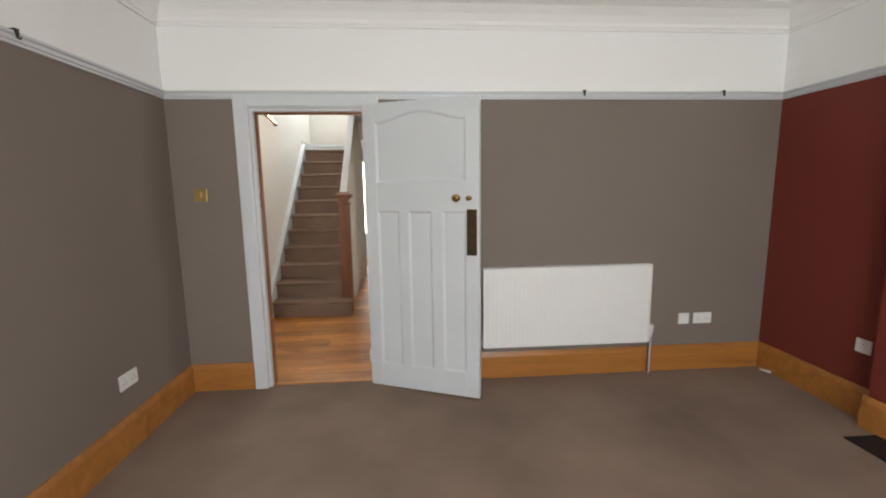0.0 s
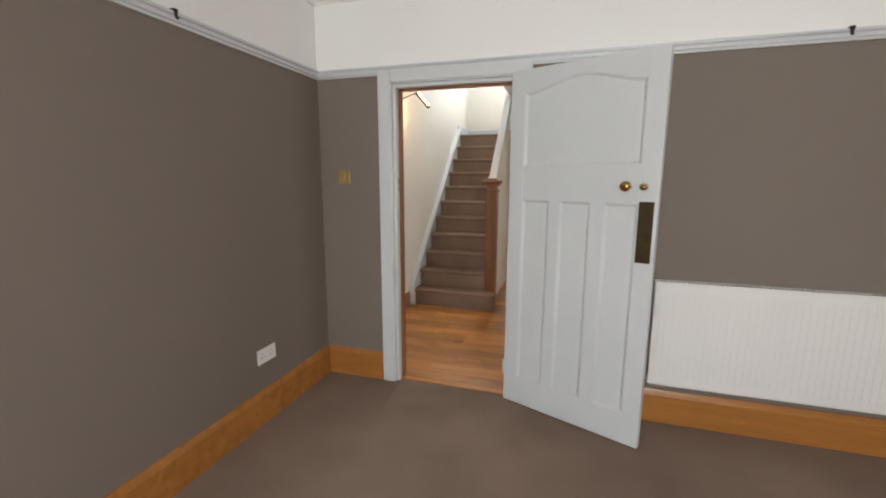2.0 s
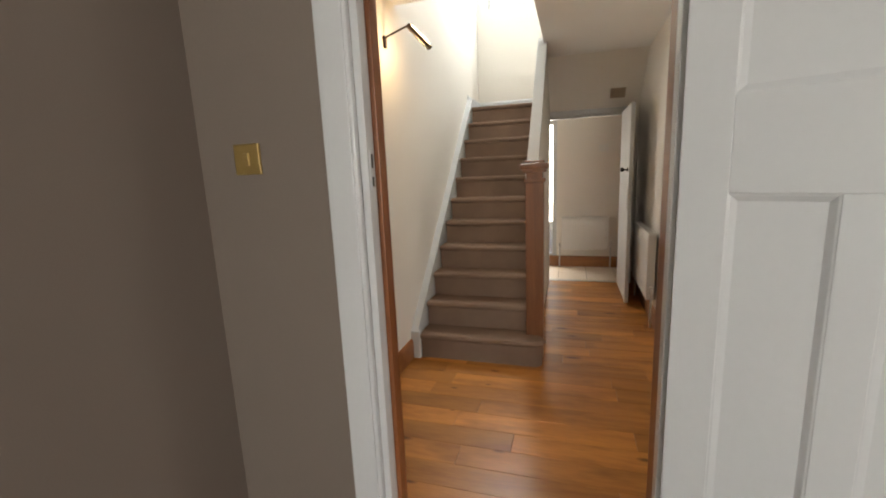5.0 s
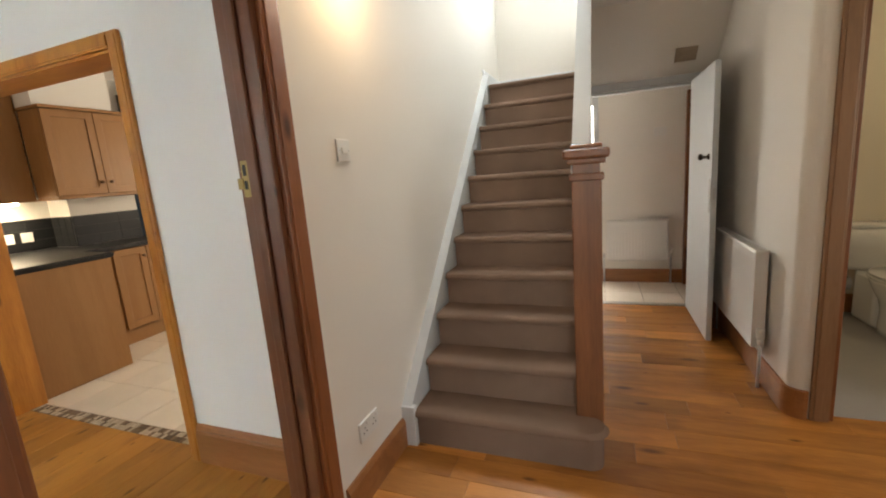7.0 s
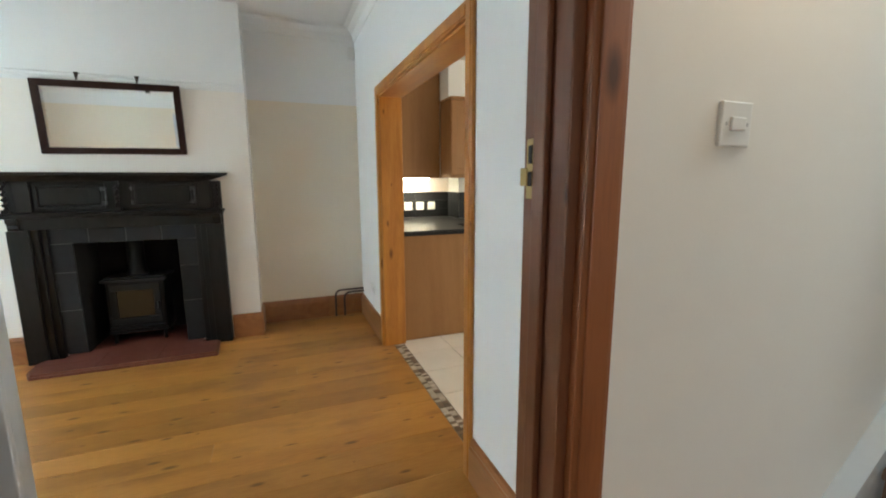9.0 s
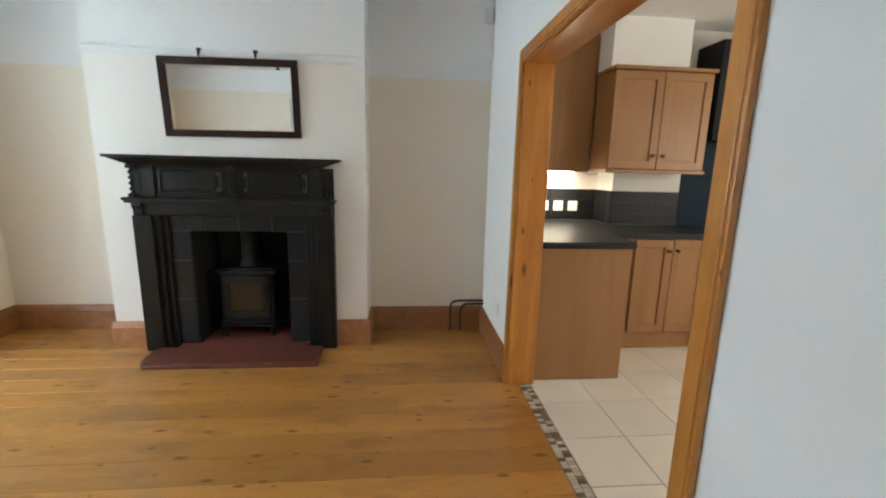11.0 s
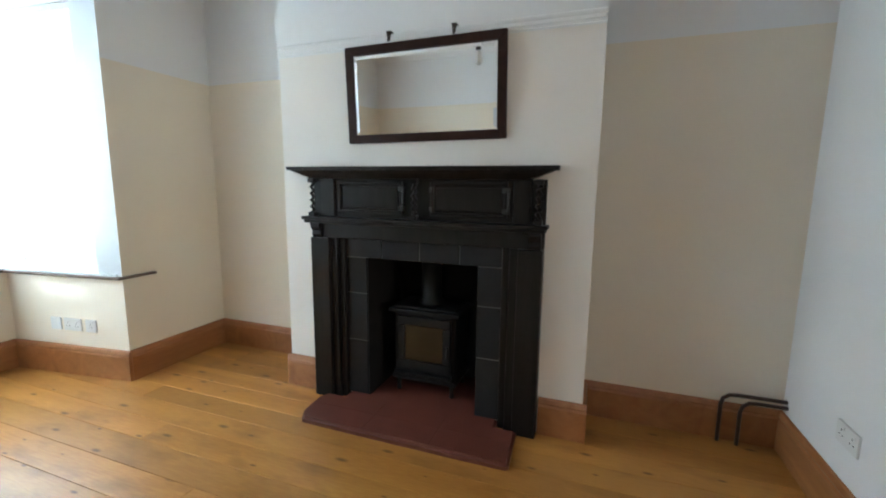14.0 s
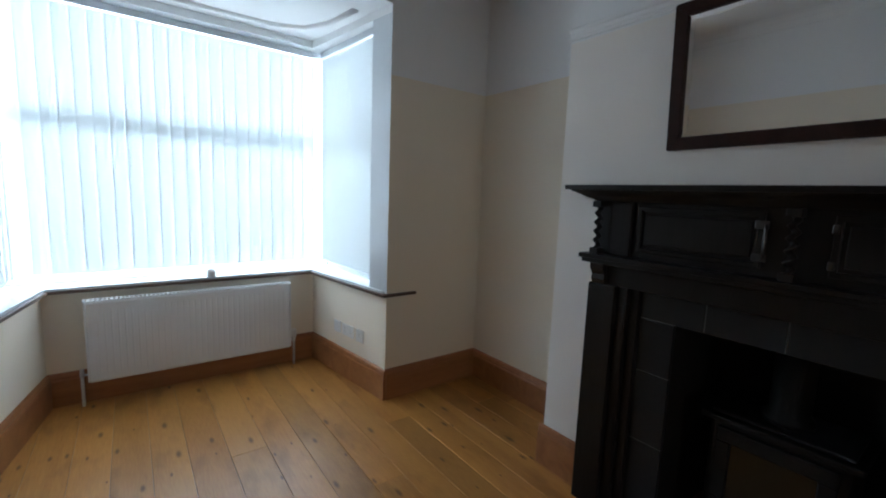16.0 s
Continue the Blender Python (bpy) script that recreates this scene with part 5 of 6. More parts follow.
for y in (2.38, 2.76):
    slab(bm, -4.868, -4.590, y - 0.002, y + 0.002, 0.0335, 0.0348)
slab(bm, -4.742, -4.739, 2.01, 3.15, 0.0335, 0.0348)
part("tile_joints", bm, material("brown_tile_joint", (0.11, 0.042, 0.030), 0.8), hearth, "faint worn tile joints")

stove = thing("wood_stove", (-5.15, 2.545, 0.034), "small black cast-iron stove with a glass door", "stove")
piece("body", [(-5.32, -5.06, 2.345, 2.745, 0.135, 0.545)], IRON, stove, "", 0.012)
piece("top_plate", [(-5.34, -5.03, 2.318, 2.772, 0.545, 0.568), (-5.31, -5.06, 2.345, 2.745, 0.568, 0.580)], IRON, stove, "", 0.006)
piece("plinth", [(-5.32, -5.05, 2.335, 2.755, 0.112, 0.136)], IRON, stove, "", 0.004)
sd = piece("stove_door", [(-5.06, -5.040, 2.372, 2.718, 0.195, 0.245), (-5.06, -5.040, 2.372, 2.718, 0.470, 0.525), (-5.06, -5.040, 2.372, 2.420, 0.245, 0.470), (-5.06, -5.040, 2.668, 2.718, 0.245, 0.470)], IRON, stove, "", 0.005)
piece("glass", [(-5.058, -5.052, 2.418, 2.670, 0.243, 0.472)], FIREGLASS, sd, "smoked brown glass", 0.001)
piece("ash_lip", [(-5.06, -5.010, 2.360, 2.730, 0.160, 0.176)], IRON, stove, "", 0.004)
for y in (2.37, 2.72):
    for x in (-5.30, -5.075):
        bm = bmesh.new()
        tube(bm, [(x, y, 0.034), (x + 0.004, y, 0.07), (x - 0.006, y, 0.115)], [0.016, 0.011, 0.022], 10)
        part("leg", bm, IRON, stove)
bm = bmesh.new()
tube(bm, [(-5.040, 2.700, 0.36), (-5.015, 2.705, 0.36), (-5.010, 2.705, 0.30)], 0.007, 8)
part("handle", bm, IRON, stove)
bm = bmesh.new()
lathe(bm, [(0.078, 0.578), (0.080, 0.60), (0.062, 0.615), (0.062, 0.89)], (-5.18, 2.545, 0), "z", 20)
part("flue", bm, IRON, stove)

# wall mirror, leaning a little forward from its hooks
mirror = thing("wall_mirror", (0, 0, 0), "oblong mirror in a dark oak frame hung from hooks", "mirror")
MW, MH, MB = 0.900, 0.510, 0.046


def mitred(a, b, inn, depth=0.022):
    bm = bmesh.new()
    (u0, v0), (u1, v1) = a, b
    along = Vector((u1 - u0, v1 - v0)).normalized()
    pts = [(u0, v0), (u1, v1), (u1 - along[0] * MB + inn[0] * MB, v1 - along[1] * MB + inn[1] * MB), (u0 + along[0] * MB + inn[0] * MB, v0 + along[1] * MB + inn[1] * MB)]
    prism(bm, pts, lambda u, v, d: Vector((d, u, v)), depth)
    bmesh.ops.bevel(bm, geom=bm.edges[:], offset=0.0035, segments=2, affect="EDGES")
    return part("frame_rail", bm, MIRROR_WOOD, mirror)


c = [(-MW / 2, -MH / 2), (MW / 2, -MH / 2), (MW / 2, MH / 2), (-MW / 2, MH / 2)]
for k, inn in enumerate(((0, 1), (-1, 0), (0, -1), (1, 0))):
    mitred(c[k], c[(k + 1) % 4], inn)
bm = bmesh.new()
slab(bm, 0.004, 0.010, -MW / 2 + MB - 0.004, MW / 2 - MB + 0.004, -MH / 2 + MB - 0.004, MH / 2 - MB + 0.004)
part("mirror_glass", bm, MIRROR, mirror, "silvered glass")
bm = bmesh.new()
a0, b0 = MW / 2 - MB + 0.002, MH / 2 - MB + 0.002
for (u0, v0), (u1, v1) in (((-a0, -b0), (a0, -b0)), ((a0, -b0), (a0, b0)), ((a0, b0), (-a0, b0)), ((-a0, b0), (-a0, -b0))):
    k = 1 - 0.022 / a0, 1 - 0.022 / b0
    rows = [bm.verts.new(p) for p in ((0.0104, u0, v0), (0.0104, u1, v1), (0.0118, u1 * k[0], v1 * k[1]), (0.0118, u0 * k[0], v0 * k[1]), (0.0102, u1 * k[0], v1 * k[1]), (0.0102, u0 * k[0], v0 * k[1]))]
    bm.faces.new(rows[:4])
    bm.faces.new((rows[3], rows[2], rows[4], rows[5]))
part("glass_bevel", bm, MIRROR, mirror, "bevelled glass edge")
bm = bmesh.new()
slab(bm, -0.002, 0.004, -MW / 2 + 0.02, MW / 2 - 0.02, -MH / 2 + 0.02, MH / 2 - 0.02)
part("backing", bm, MIRROR_WOOD, mirror)
mirror.matrix_world = pose(-4.932, 2.580, 1.800, 0.6, 0, 0) @ Matrix.Rotation(radians(2.6), 4, "Y")
for y in (2.402, 2.762):
    picture_hook((-4.95, y, 2.030), 90, 1.3)

# pipes in the alcove
pipes = thing("heating_pipes", (-5.2, 4.2, 0), "pair of dark copper pipes bent along the skirting", "pipes")
for k, (y, z) in enumerate(((4.150, 0.265), (4.235, 0.240))):
    bm = bmesh.new()
    x = -5.215 + 0.012 * k
    tube(bm, [(x, y, 0.0), (x, y, z - 0.06), (x, y + 0.008, z - 0.025), (x, y + 0.035, z - 0.004), (x, y + 0.075, z), (x, 4.38, z), (x, 4.43, z)], 0.0095, 10)
    part("pipe", bm, COPPER, pipes)
wall_plate("double_socket", (-4.70, 4.43, 0.385), 0, 0.146, 0.086, "white double socket beside the kitchen opening", "socket", detail="socket", group="wall sockets")
bm = bmesh.new()
slab(bm, -5.250, -5.205, 4.355, 4.425, 2.455, 2.565, 0.014)
pir = tagged(part("alarm_sensor", bm, PLASTIC), "white alarm sensor high in the alcove corner", "sensor")

# open door against the living room wall
panelled_door("panelled_door", (-1.845, 3.296, 0.012), -91.0, 0.78, 1.96, "white panelled door folded back flat to the wall", plate=False, knob_z=1.365)

# ceiling pendant
pend = thing("pendant_light", (-3.42, 2.48, 2.72), "bare pendant bulb on a short white flex", "ceiling light")
bm = bmesh.new()
lathe(bm, [(0.045, 2.720), (0.045, 2.705), (0.015, 2.690)], (-3.42, 2.48, 0))
part("ceiling_rose", bm, PLASTIC, pend)
bm = bmesh.new()
tube(bm, [(-3.42, 2.48, 2.70), (-3.42, 2.48, 2.370)], 0.004, 8)
part("flex", bm, PLASTIC, pend)
bm = bmesh.new()
lathe(bm, [(0.010, 2.380), (0.020, 2.360), (0.021, 2.300)], (-3.42, 2.48, 0))
part("lamp_holder", bm, DARK_METAL, pend, "dark lamp holder")
bm = bmesh.new()
lathe(bm, [(0.015, 2.300), (0.020, 2.270), (0.032, 2.230), (0.031, 2.205), (0.015, 2.185)], (-3.42, 2.48, 0))
part("bulb", bm, PORCELAIN, pend)

# bay: sill, windows, blinds, radiator, sockets
bm = bmesh.new()
t0 = 0.035
for line in ([(-4.80, 0.655), (-4.80, 0.631), (-4.592, 0.631), (-4.72, 0.44), (-4.66, -0.50), (-4.44 + 0.0, -0.50), (-4.420, -0.295), (-4.552, 0.655)], [(-4.44, -0.50), (-2.88, -0.50), (-2.900, -0.295), (-4.420, -0.295)], [(-2.88, -0.50), (-2.66, -0.50), (-2.60, 0.44), (-2.70, 0.631), (-2.50, 0.631), (-2.50, 0.655), (-2.738, 0.655), (-2.900, -0.295)]):
    prism(bm, line, lambda u, v, d: Vector((u, v, 0.690 + d)), 0.016)
structure(part("window_sill_edge", bm, SILL_WOOD), "brown timber edge of the bay sill", "window sill")
bm = bmesh.new()
for line in ([(-4.592, 0.600), (-4.72, 0.44), (-4.66, -0.50), (-4.44, -0.50), (-4.432, -0.315), (-4.570, 0.600)], [(-4.44, -0.50), (-2.88, -0.50), (-2.888, -0.315), (-4.432, -0.315)], [(-2.88, -0.50), (-2.66, -0.50), (-2.60, 0.44), (-2.715, 0.600), (-2.725, 0.600), (-2.888, -0.315)]):
    prism(bm, line, lambda u, v, d: Vector((u, v, 0.7065 + d)), 0.014)
structure(part("window_sill_top", bm, GLOSS), "white painted top of the bay sill", "window sill")


def bay_window(name, a, b, lights, label):
    """A framed window with a transom between two plan points, with panes of its own."""
    a, b = Vector((*a, 0)), Vector((*b, 0))
    along = (b - a).normalized()
    n = Vector((-along.y, along.x, 0))
    wide = (b - a).length
    ob = structure(thing(name, ((a.x + b.x) / 2, (a.y + b.y) / 2, 0.72), "", "window"), label, "window")

    def bar(u0, u1, z0, z1, nm="window_frame", deep=0.05, mats=GLOSS, mid=0.0):
        bm = bmesh.new()
        prism(bm, [(u0, z0), (u1, z0), (u1, z1), (u0, z1)], lambda u, v, d: a + along * u + n * (mid - deep / 2 + d) + Vector((0, 0, v)), deep)
        return part(nm, bm, mats, ob)

    bar(0, wide, 0.721, 0.785)
    bar(0, wide, 2.335, 2.40)
    bar(0, 0.06, 0.785, 2.335)
    bar(wide - 0.06, wide, 0.785, 2.335)
    bar(0.06, wide - 0.06, 1.67, 1.735, "transom")
    for k in range(1, lights):
        u = wide * k / lights
        bar(u - 0.03, u + 0.03, 0.785, 1.67, "mullion")
        bar(u - 0.03, u + 0.03, 1.735, 2.335, "mullion")
    for k in range(lights):
        u0, u1 = wide * k / lights + 0.03, wide * (k + 1) / lights - 0.03
        for z0, z1 in ((0.785, 1.67), (1.735, 2.335)):
            p = bar(u0, u1, z0, z1, "pane", 0.006, PANE)
            p.visible_shadow = False
    return ob


bay_window("window_bay_front", (-4.64, -0.535), (-2.68, -0.535), 1, "white framed front bay window with a transom")
bay_window("window_bay_west", (-4.70, 0.44), (-4.655, -0.46), 1, "white framed side light of the bay")
bay_window("window_bay_east", (-2.665, -0.46), (-2.60, 0.44), 1, "white framed side light of the bay")


def vertical_blind(a, b, label, wand=False):
    """A row of hanging fabric slats under a headrail, from plan point a to b."""
    a, b = Vector((*a, 0)), Vector((*b, 0))
    along = (b - a).normalized()
    n = Vector((-along.y, along.x, 0))
    wide = (b - a).length
    ob = thing("vertical_blind", ((a.x + b.x) / 2, (a.y + b.y) / 2, 2.36), label, "blind", "bay window blinds")
    bm = bmesh.new()
    prism(bm, [(0, 2.352), (wide, 2.352), (wide, 2.392), (0, 2.392)], lambda u, v, d: a + along * u + n * (d - 0.022) + Vector((0, 0, v)), 0.044)
    part("headrail", bm, GLOSS, ob)
    count = max(3, round(wide / 0.078))
    rnd = random.Random(int(wide * 100))
    for k in range(count):
        u = wide * (k + 0.5) / count
        turn = radians(6 + rnd.uniform(-2, 2))
        w = Vector((along.x * math.cos(turn) + n.x * math.sin(turn), along.y * math.cos(turn) + n.y * math.sin(turn), 0))
        m = Vector((-w.y, w.x, 0))
        bm = bmesh.new()
        z0 = 0.790 + rnd.uniform(-0.003, 0.003)
        prism(bm, [(-0.0432, z0), (0.0432, z0), (0.0432, 2.345), (-0.0432, 2.345)], lambda p, q, d: a + along * u + w * p + m * (d - 0.0008) + Vector((0, 0, q)), 0.0016)
        part("slat", bm, BLIND, ob)
    bm = bmesh.new()
    tube(bm, [a + along * 0.03 + n * 0.018 + Vector((0, 0, 0.785)), a + along * (wide - 0.03) + n * 0.018 + Vector((0, 0, 0.785))], 0.0022, 6)
    part("bottom_chain", bm, PLASTIC, ob)
    if wand:
        bm = bmesh.new()
        slab(bm, a.x - 0.012, a.x + 0.030, a.y - 0.012, a.y + 0.012, 0.86, 0.96, 0.006)
        part("cord_weight", bm, material("grey_cord_weight", (0.30, 0.30, 0.29), 0.5), ob, "grey cord weight")
    return ob


vertical_blind((-2.76, -0.425), (-4.565, -0.425), "white translucent vertical blind drawn across the front bay")
vertical_blind((-4.625, 0.405), (-4.555, -0.375), "white translucent vertical blind on the narrow side light", True)
vertical_blind((-2.765, -0.375), (-2.680, 0.405), "white translucent vertical blind on the narrow side light")

panel_radiator((-3.652, -0.215, 0.150), 180, 1.19, 0.495, "white panel radiator under the bay window sill")
for k, (y, kind, w) in enumerate(((0.055, "none", 0.086), (0.195, "socket", 0.146), (0.345, "socket", 0.086))):
    x = -4.59 + (0.631 - y) * 0.1405
    wall_plate("double_socket" if w > 0.1 else ("aerial_plate" if k == 0 else "phone_socket"), (x, y, 0.352), 98, w, 0.086, "white wall plate in a row of three under the sill", "socket", detail=kind, group="bay sockets")
bm = bmesh.new()
lathe(bm, [(0.026, 0.7205), (0.030, 0.726), (0.030, 0.752), (0.022, 0.768), (0.008, 0.772)], (-3.74, -0.345, 0))
tagged(part("air_freshener", bm, PLASTIC), "small round white air freshener on the sill", "air freshener")
# curved plaster band in the bay ceiling
bm = bmesh.new()
band = [(-2.86, 0.40), (-2.90, 0.10), (-3.00, -0.10), (-3.20, -0.19), (-3.66, -0.20), (-4.12, -0.19), (-4.32, -0.10), (-4.42, 0.10), (-4.46, 0.40)]
tube(bm, [(x, y, 2.449) for x, y in band], 0.022, 10)
structure(part("bay_ceiling_band", bm, CEILING), "curved plaster band on the bay ceiling", "trim")

# ---- kitchen ----
def shaker_door(parent, x, y0, y1, z0, z1, knob_y, knob_z):
    """A framed cupboard door facing +x."""
    bm = bmesh.new()
    f = 0.062
    ring_frame(bm, x, x + 0.020, (y0, y1, z0, z1), (y0 + f, y1 - f, z0 + f, z1 - f))
    d = part("cupboard_door", bm, CABINET, parent)
    piece("door_panel", [(x, x + 0.009, y0 + f - 0.002, y1 - f + 0.002, z0 + f - 0.002, z1 - f + 0.002)], CABINET, d, "", 0.001)
    bm = bmesh.new()
    lathe(bm, [(0.012, 0), (0.006, 0.004), (0.006, 0.014), (0.014, 0.020), (0.013, 0.028), (0.004, 0.031)], (x + 0.020, knob_y, knob_z), "x", 14)
    part("knob", bm, KNOB, d, "bronzed knob")
    return d


pen = thing("peninsula_unit", (-4.78, 4.9, 0), "beech-faced end unit beside the kitchen opening", "cabinet")
piece("body", [(-5.54, -4.34, 4.606, 5.195, 0.002, 0.890)], CABINET, pen, "", 0.002)
piece("end_panel", [(-4.339, -4.320, 4.604, 5.200, 0.002, 0.892)], CABINET, pen, "", 0.002)
base = thing("base_unit", (-5.0, 5.77, 0), "beech base unit with two framed doors", "cabinet")
piece("body", [(-5.245, -4.765, 5.30, 6.095, 0.150, 0.890)], CABINET, base, "", 0.002)
piece("plinth", [(-5.245, -4.800, 5.30, 6.095, 0.002, 0.149)], CABINET, base, "", 0.002)
piece("filler", [(-5.245, -4.745, 6.070, 6.095, 0.002, 0.890)], CABINET, base, "", 0.002)
shaker_door(base, -4.764, 5.475, 5.768, 0.155, 0.885, 5.735, 0.80)
shaker_door(base, -4.764, 5.772, 6.066, 0.155, 0.885, 5.805, 0.80)
bm = bmesh.new()
prism(bm, [(-5.545, 4.604), (-4.300, 4.604), (-4.300, 5.215), (-4.325, 5.240), (-4.69, 5.245), (-4.72, 5.30), (-4.72, 6.10), (-5.245, 6.10), (-5.245, 5.495), (-5.545, 5.495)], lambda u, v, d: Vector((u, v, 0.893 + d)), 0.040)
bmesh.ops.bevel(bm, geom=[e for e in bm.edges if abs(e.verts[0].co.z - e.verts[1].co.z) < 1e-4], offset=0.010, segments=2, affect="EDGES")
tagged(part("worktop", bm, WORKTOP), "black granite-effect worktop with a rounded edge", "worktop")

wallunit = thing("wall_cupboard", (-5.1, 5.68, 1.37), "beech wall cupboard with two framed doors", "cabinet", "wall cupboards")
piece("body", [(-5.248, -4.972, 5.290, 6.070, 1.395, 2.115)], CABINET, wallunit, "", 0.002)
piece("cornice", [(-5.248, -4.930, 5.278, 6.082, 2.116, 2.142)], CABINET, wallunit, "", 0.005)
piece("light_pelmet", [(-5.248, -4.938, 5.282, 6.078, 1.368, 1.394)], CABINET, wallunit, "", 0.004)
shaker_door(wallunit, -4.971, 5.294, 5.678, 1.398, 2.112, 5.640, 1.50)
shaker_door(wallunit, -4.971, 5.682, 6.066, 1.398, 2.112, 5.720, 1.50)
endunit = thing("wall_cupboard", (-5.4, 4.95, 1.37), "plain beech wall cupboard with a lamp under it", "cabinet", "wall cupboards")
piece("body", [(-5.545, -5.275, 4.606, 5.285, 1.375, 2.495)], CABINET, endunit, "", 0.002)
piece("plain_door", [(-5.274, -5.254, 4.608, 5.284, 1.368, 2.494)], CABINET, endunit, "", 0.002)
bm = bmesh.new()
slab(bm, -5.40, -5.29, 4.93, 5.17, 1.346, 1.366, 0.005)
ul = tagged(part("cupboard_light", bm, UNDER_GLOW), "lit slim lamp under the wall cupboard", "cupboard light")
lampk = new("cupboard_lamp", bpy.data.lights.new("cupboard_lamp", "AREA"))
lampk.data.shape, lampk.data.size, lampk.data.size_y, lampk.data.energy, lampk.data.color = "RECTANGLE", 0.22, 0.1, 1.6, (1.0, 0.82, 0.58)
lampk.matrix_world = look((-5.345, 5.05, 1.338), (-5.36, 5.06, 0.9))
structure(blocks("pipe_boxing", [(-5.249, -5.02, 5.288, 5.90, 2.143, 2.499)], WHITE_WALL), "white boxing above the wall cupboard", "wall")

splash = thing("wall_tiling", (-5.25, 5.8, 0.93), "black slate tiles above the worktop", "tiles")
piece("backing", [(-5.2499, -5.2445, 5.501, 6.10, 0.934, 1.214), (-5.546, -5.252, 5.4945, 5.4998, 0.934, 1.214), (-5.5499, -5.5445, 4.61, 5.494, 0.934, 1.214)], material("dark_tile_grout", (0.045, 0.046, 0.048), 0.8), splash, "dark grout", 0.0)
for row in range(3):
    z0 = 0.936 + 0.0925 * row
    for k in range(3):
        piece("tile", [(-5.2495, -5.242, 5.502 + 0.198 * k, 5.698 + 0.198 * k, z0, z0 + 0.0895)], SLATE, splash, "", 0.001)
    for k in range(3):
        piece("tile", [(-5.53 + 0.095 * k, -5.438 + 0.095 * k, 5.492, 5.4995, z0, z0 + 0.0895)], SLATE, splash, "", 0.001)
    for k in range(4):
        piece("tile", [(-5.5495, -5.542, 4.70 + 0.198 * k, 4.896 + 0.198 * k, z0, z0 + 0.0895)], SLATE, splash, "", 0.001)
for y in (5.015, 5.150, 5.285):
    wall_plate("single_socket", (-5.542, y, 1.06), 90, 0.086, 0.086, "white socket plate on the black tiles", "socket", detail="switch", group="kitchen sockets")
wall_plate("cooker_switch", (-5.243, 6.90, 1.07), 90, 0.146, 0.086, "white cooker switch with a red rocker", "socket", detail="socket", group="kitchen sockets")
bm = bmesh.new()
slab(bm, -5.2495, -5.243, 6.10, 7.40, 0.90, 1.95, 0.001)
tagged(part("splashback", bm, SPLASH), "blue-black glass splashback behind the cooker", "splashback")

oven = thing("cooker", (-5.0, 6.55, 0), "black free-standing double oven cooker", "cooker")
piece("body", [(-5.24, -4.775, 6.105, 7.00, 0.002, 0.905)], OVEN_BLACK, oven, "", 0.004)
piece("hob", [(-5.24, -4.755, 6.10, 7.005, 0.906, 0.925)], OVEN_BLACK, oven, "", 0.003)
piece("control_panel", [(-4.774, -4.752, 6.11, 6.995, 0.800, 0.900)], OVEN_BLACK, oven, "", 0.003)
for k in range(7):
    bm = bmesh.new()
    lathe(bm, [(0.019, 0), (0.018, 0.008), (0.013, 0.012), (0.012, 0.028)], (-4.752, 6.20 + 0.115 * k, 0.850), "x", 14)
    part("control_knob", bm, STEEL, oven, "steel control knob")
for z0, z1 in ((0.535, 0.790), (0.060, 0.520)):
    d = piece("oven_door", [(-4.774, -4.752, 6.115, 6.99, z0, z1)], OVEN_BLACK, oven, "", 0.003)
    piece("door_glass", [(-4.7525, -4.749, 6.20, 6.90, z0 + 0.05, z1 - 0.075)], OVEN_GLASS, d, "smoked glass", 0.001)
    bm = bmesh.new()
    z = z1 - 0.030
    tube(bm, [(-4.752, 6.17, z), (-4.715, 6.17, z), (-4.715, 6.93, z), (-4.752, 6.93, z)], 0.010, 10)
    part("door_handle", bm, STEEL, d, "brushed steel bar handle")
hood = thing("cooker_hood", (-5.0, 6.55, 1.6), "black chimney cooker hood over the range", "cooker hood")
bm = bmesh.new()
prism(bm, [(-5.245, 1.630), (-4.935, 1.630), (-4.935, 1.680), (-4.955, 1.700), (-5.245, 1.700)], lambda u, v, d: Vector((u, 6.10 + d, v)), 0.92)
part("canopy", bm, HOOD_BLACK, hood)
piece("chimney", [(-5.245, -4.955, 6.11, 6.98, 1.701, 2.36)], HOOD_BLACK, hood, "", 0.004)
piece("trim_strip", [(-4.936, -4.931, 6.14, 6.40, 1.668, 1.674)], STEEL, hood, "thin steel trim strip", 0.001)

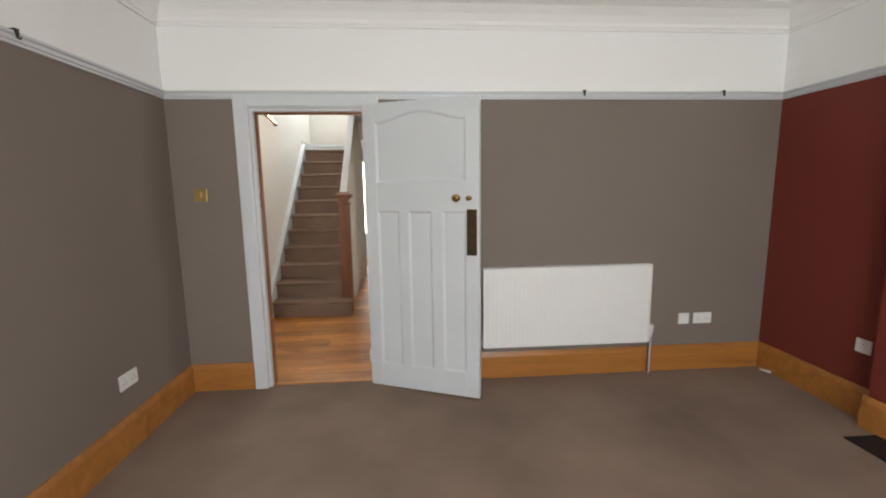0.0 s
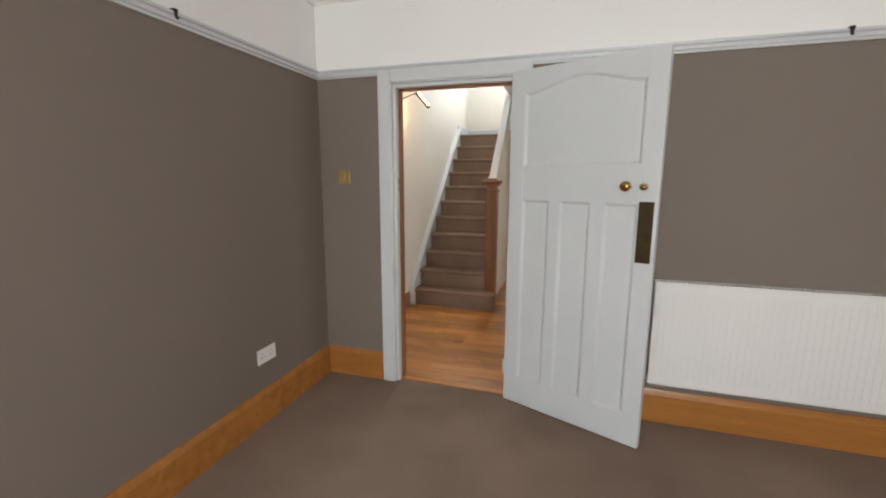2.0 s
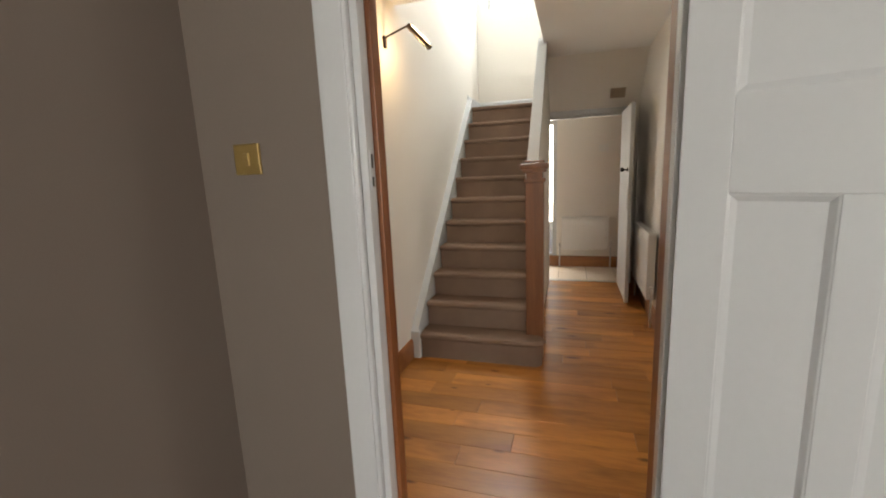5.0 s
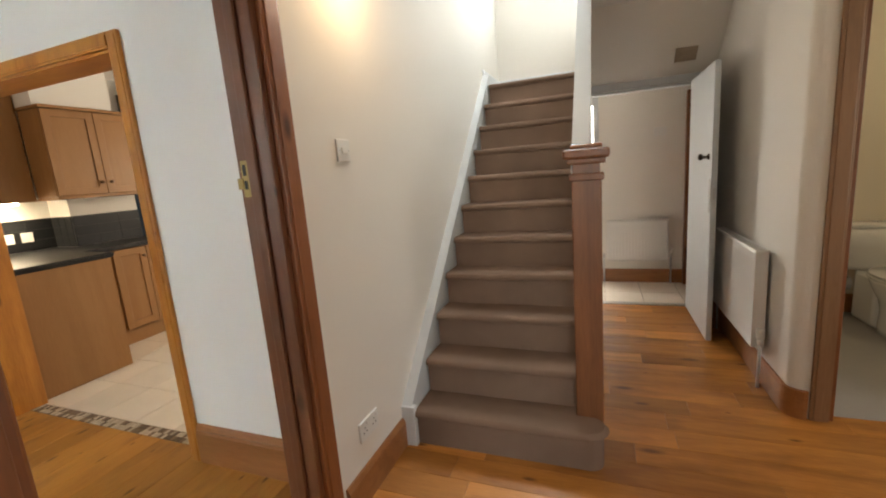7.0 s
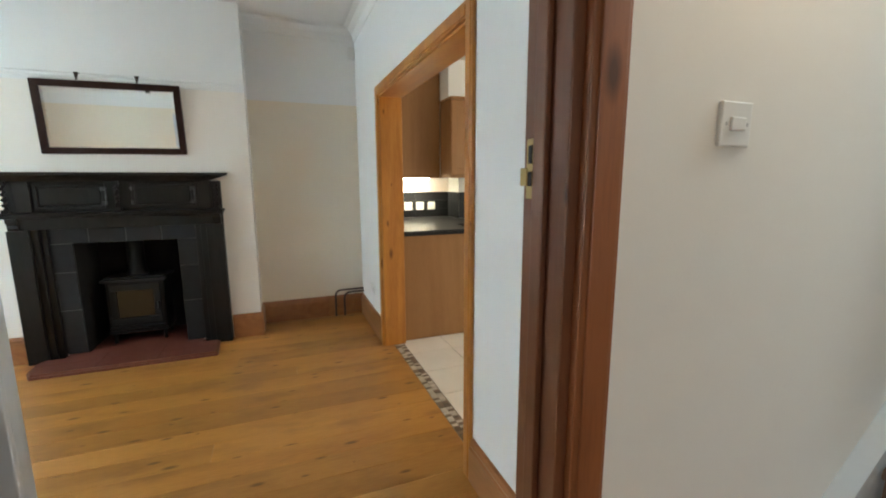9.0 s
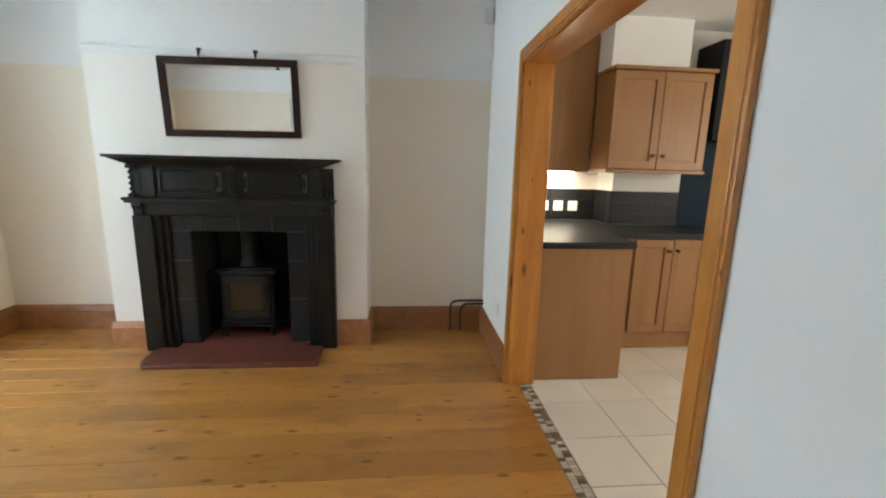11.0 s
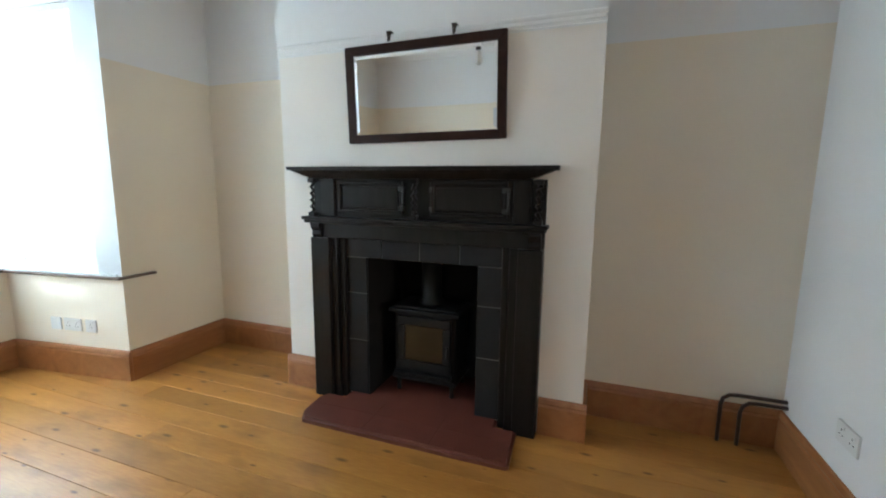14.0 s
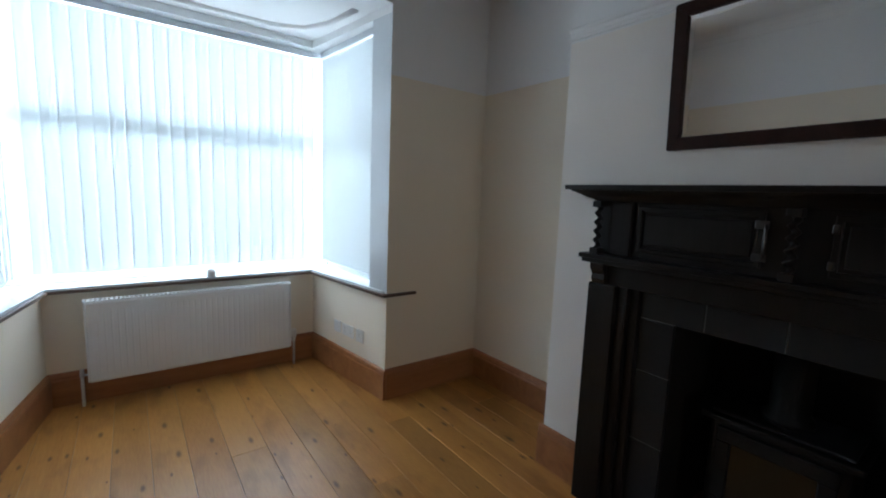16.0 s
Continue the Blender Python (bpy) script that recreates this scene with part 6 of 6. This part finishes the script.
# ---- floors made of pieces ----
def board(parent, name, x0, x1, y0, y1, z, mats, thick=0.02):
    bm = bmesh.new()
    v = [bm.verts.new(p) for p in ((x0, y0, z - thick), (x1, y0, z - thick), (x1, y1, z - thick), (x0, y1, z - thick), (x0, y0, z - 0.0012), (x1, y0, z - 0.0012), (x1, y1, z - 0.0012), (x0, y1, z - 0.0012))]
    e = 0.0011
    t = [bm.verts.new(p) for p in ((x0 + e, y0 + e, z), (x1 - e, y0 + e, z), (x1 - e, y1 - e, z), (x0 + e, y1 - e, z))]
    for k in range(4):
        bm.faces.new((v[k], v[(k + 1) % 4], v[4 + (k + 1) % 4], v[4 + k]))
        bm.faces.new((v[4 + k], v[4 + (k + 1) % 4], t[(k + 1) % 4], t[k]))
    bm.faces.new(t)
    return part(name, bm, mats, parent)


rnd = random.Random(7)
pine_bed = bpy.data.objects["floor_living_room"]
x = -5.40
while x < -1.70:
    w = rnd.uniform(0.150, 0.172)
    cut = rnd.uniform(0.6, 3.9)
    y0 = -0.33 if -4.75 < x and x + w < -2.58 else 0.60
    for y1 in (max(cut, y0 + 0.4), 4.50):
        board(pine_bed, "floorboard", x, min(x + w - 0.0015, -1.69), y0, y1 - 0.001, 0.0, PINE_FLOOR)
        y0 = y1
    x += w
oak_bed = bpy.data.objects["floor_hall"]
y = 3.15
while y < 7.20:
    w = 0.148
    x = -1.65 - rnd.uniform(0.1, 1.3)
    while x < 2.2:
        l = rnd.uniform(0.55, 1.5)
        if x + l > -1.65:
            board(oak_bed, "oak_board", max(x, -1.65), min(x + l - 0.001, 2.2), y, min(y + w - 0.001, 7.205), 0.0, OAK_FLOOR)
        x += l
    y += w
kit_bed = bpy.data.objects["floor_kitchen"]
for i in range(11):
    for j in range(11):
        x0, y0 = -5.42 + 0.342 * i, 4.585 + 0.342 * j
        board(kit_bed, "floor_tile", x0, min(x0 + 0.337, -1.87), y0, min(y0 + 0.337, 8.2), 0.0, TILE, 0.01) if x0 < -1.95 else None
lob_bed = bpy.data.objects["floor_lobby"]
for i in range(6):
    for j in range(4):
        x0, y0 = -1.70 + 0.342 * i, 7.262 + 0.342 * j
        board(lob_bed, "floor_tile", x0, x0 + 0.338, y0, y0 + 0.338, 0.004, TILE, 0.01)
for i in range(63):
    for j in range(2):
        x0, y0 = -4.268 + 0.025 * i, 4.505 + 0.037 * j
        board(kit_bed, "mosaic_chip", x0, x0 + 0.0235, y0, y0 + 0.035, 0.0, MOSAIC_A if rnd.random() < 0.5 else MOSAIC_B, 0.01)
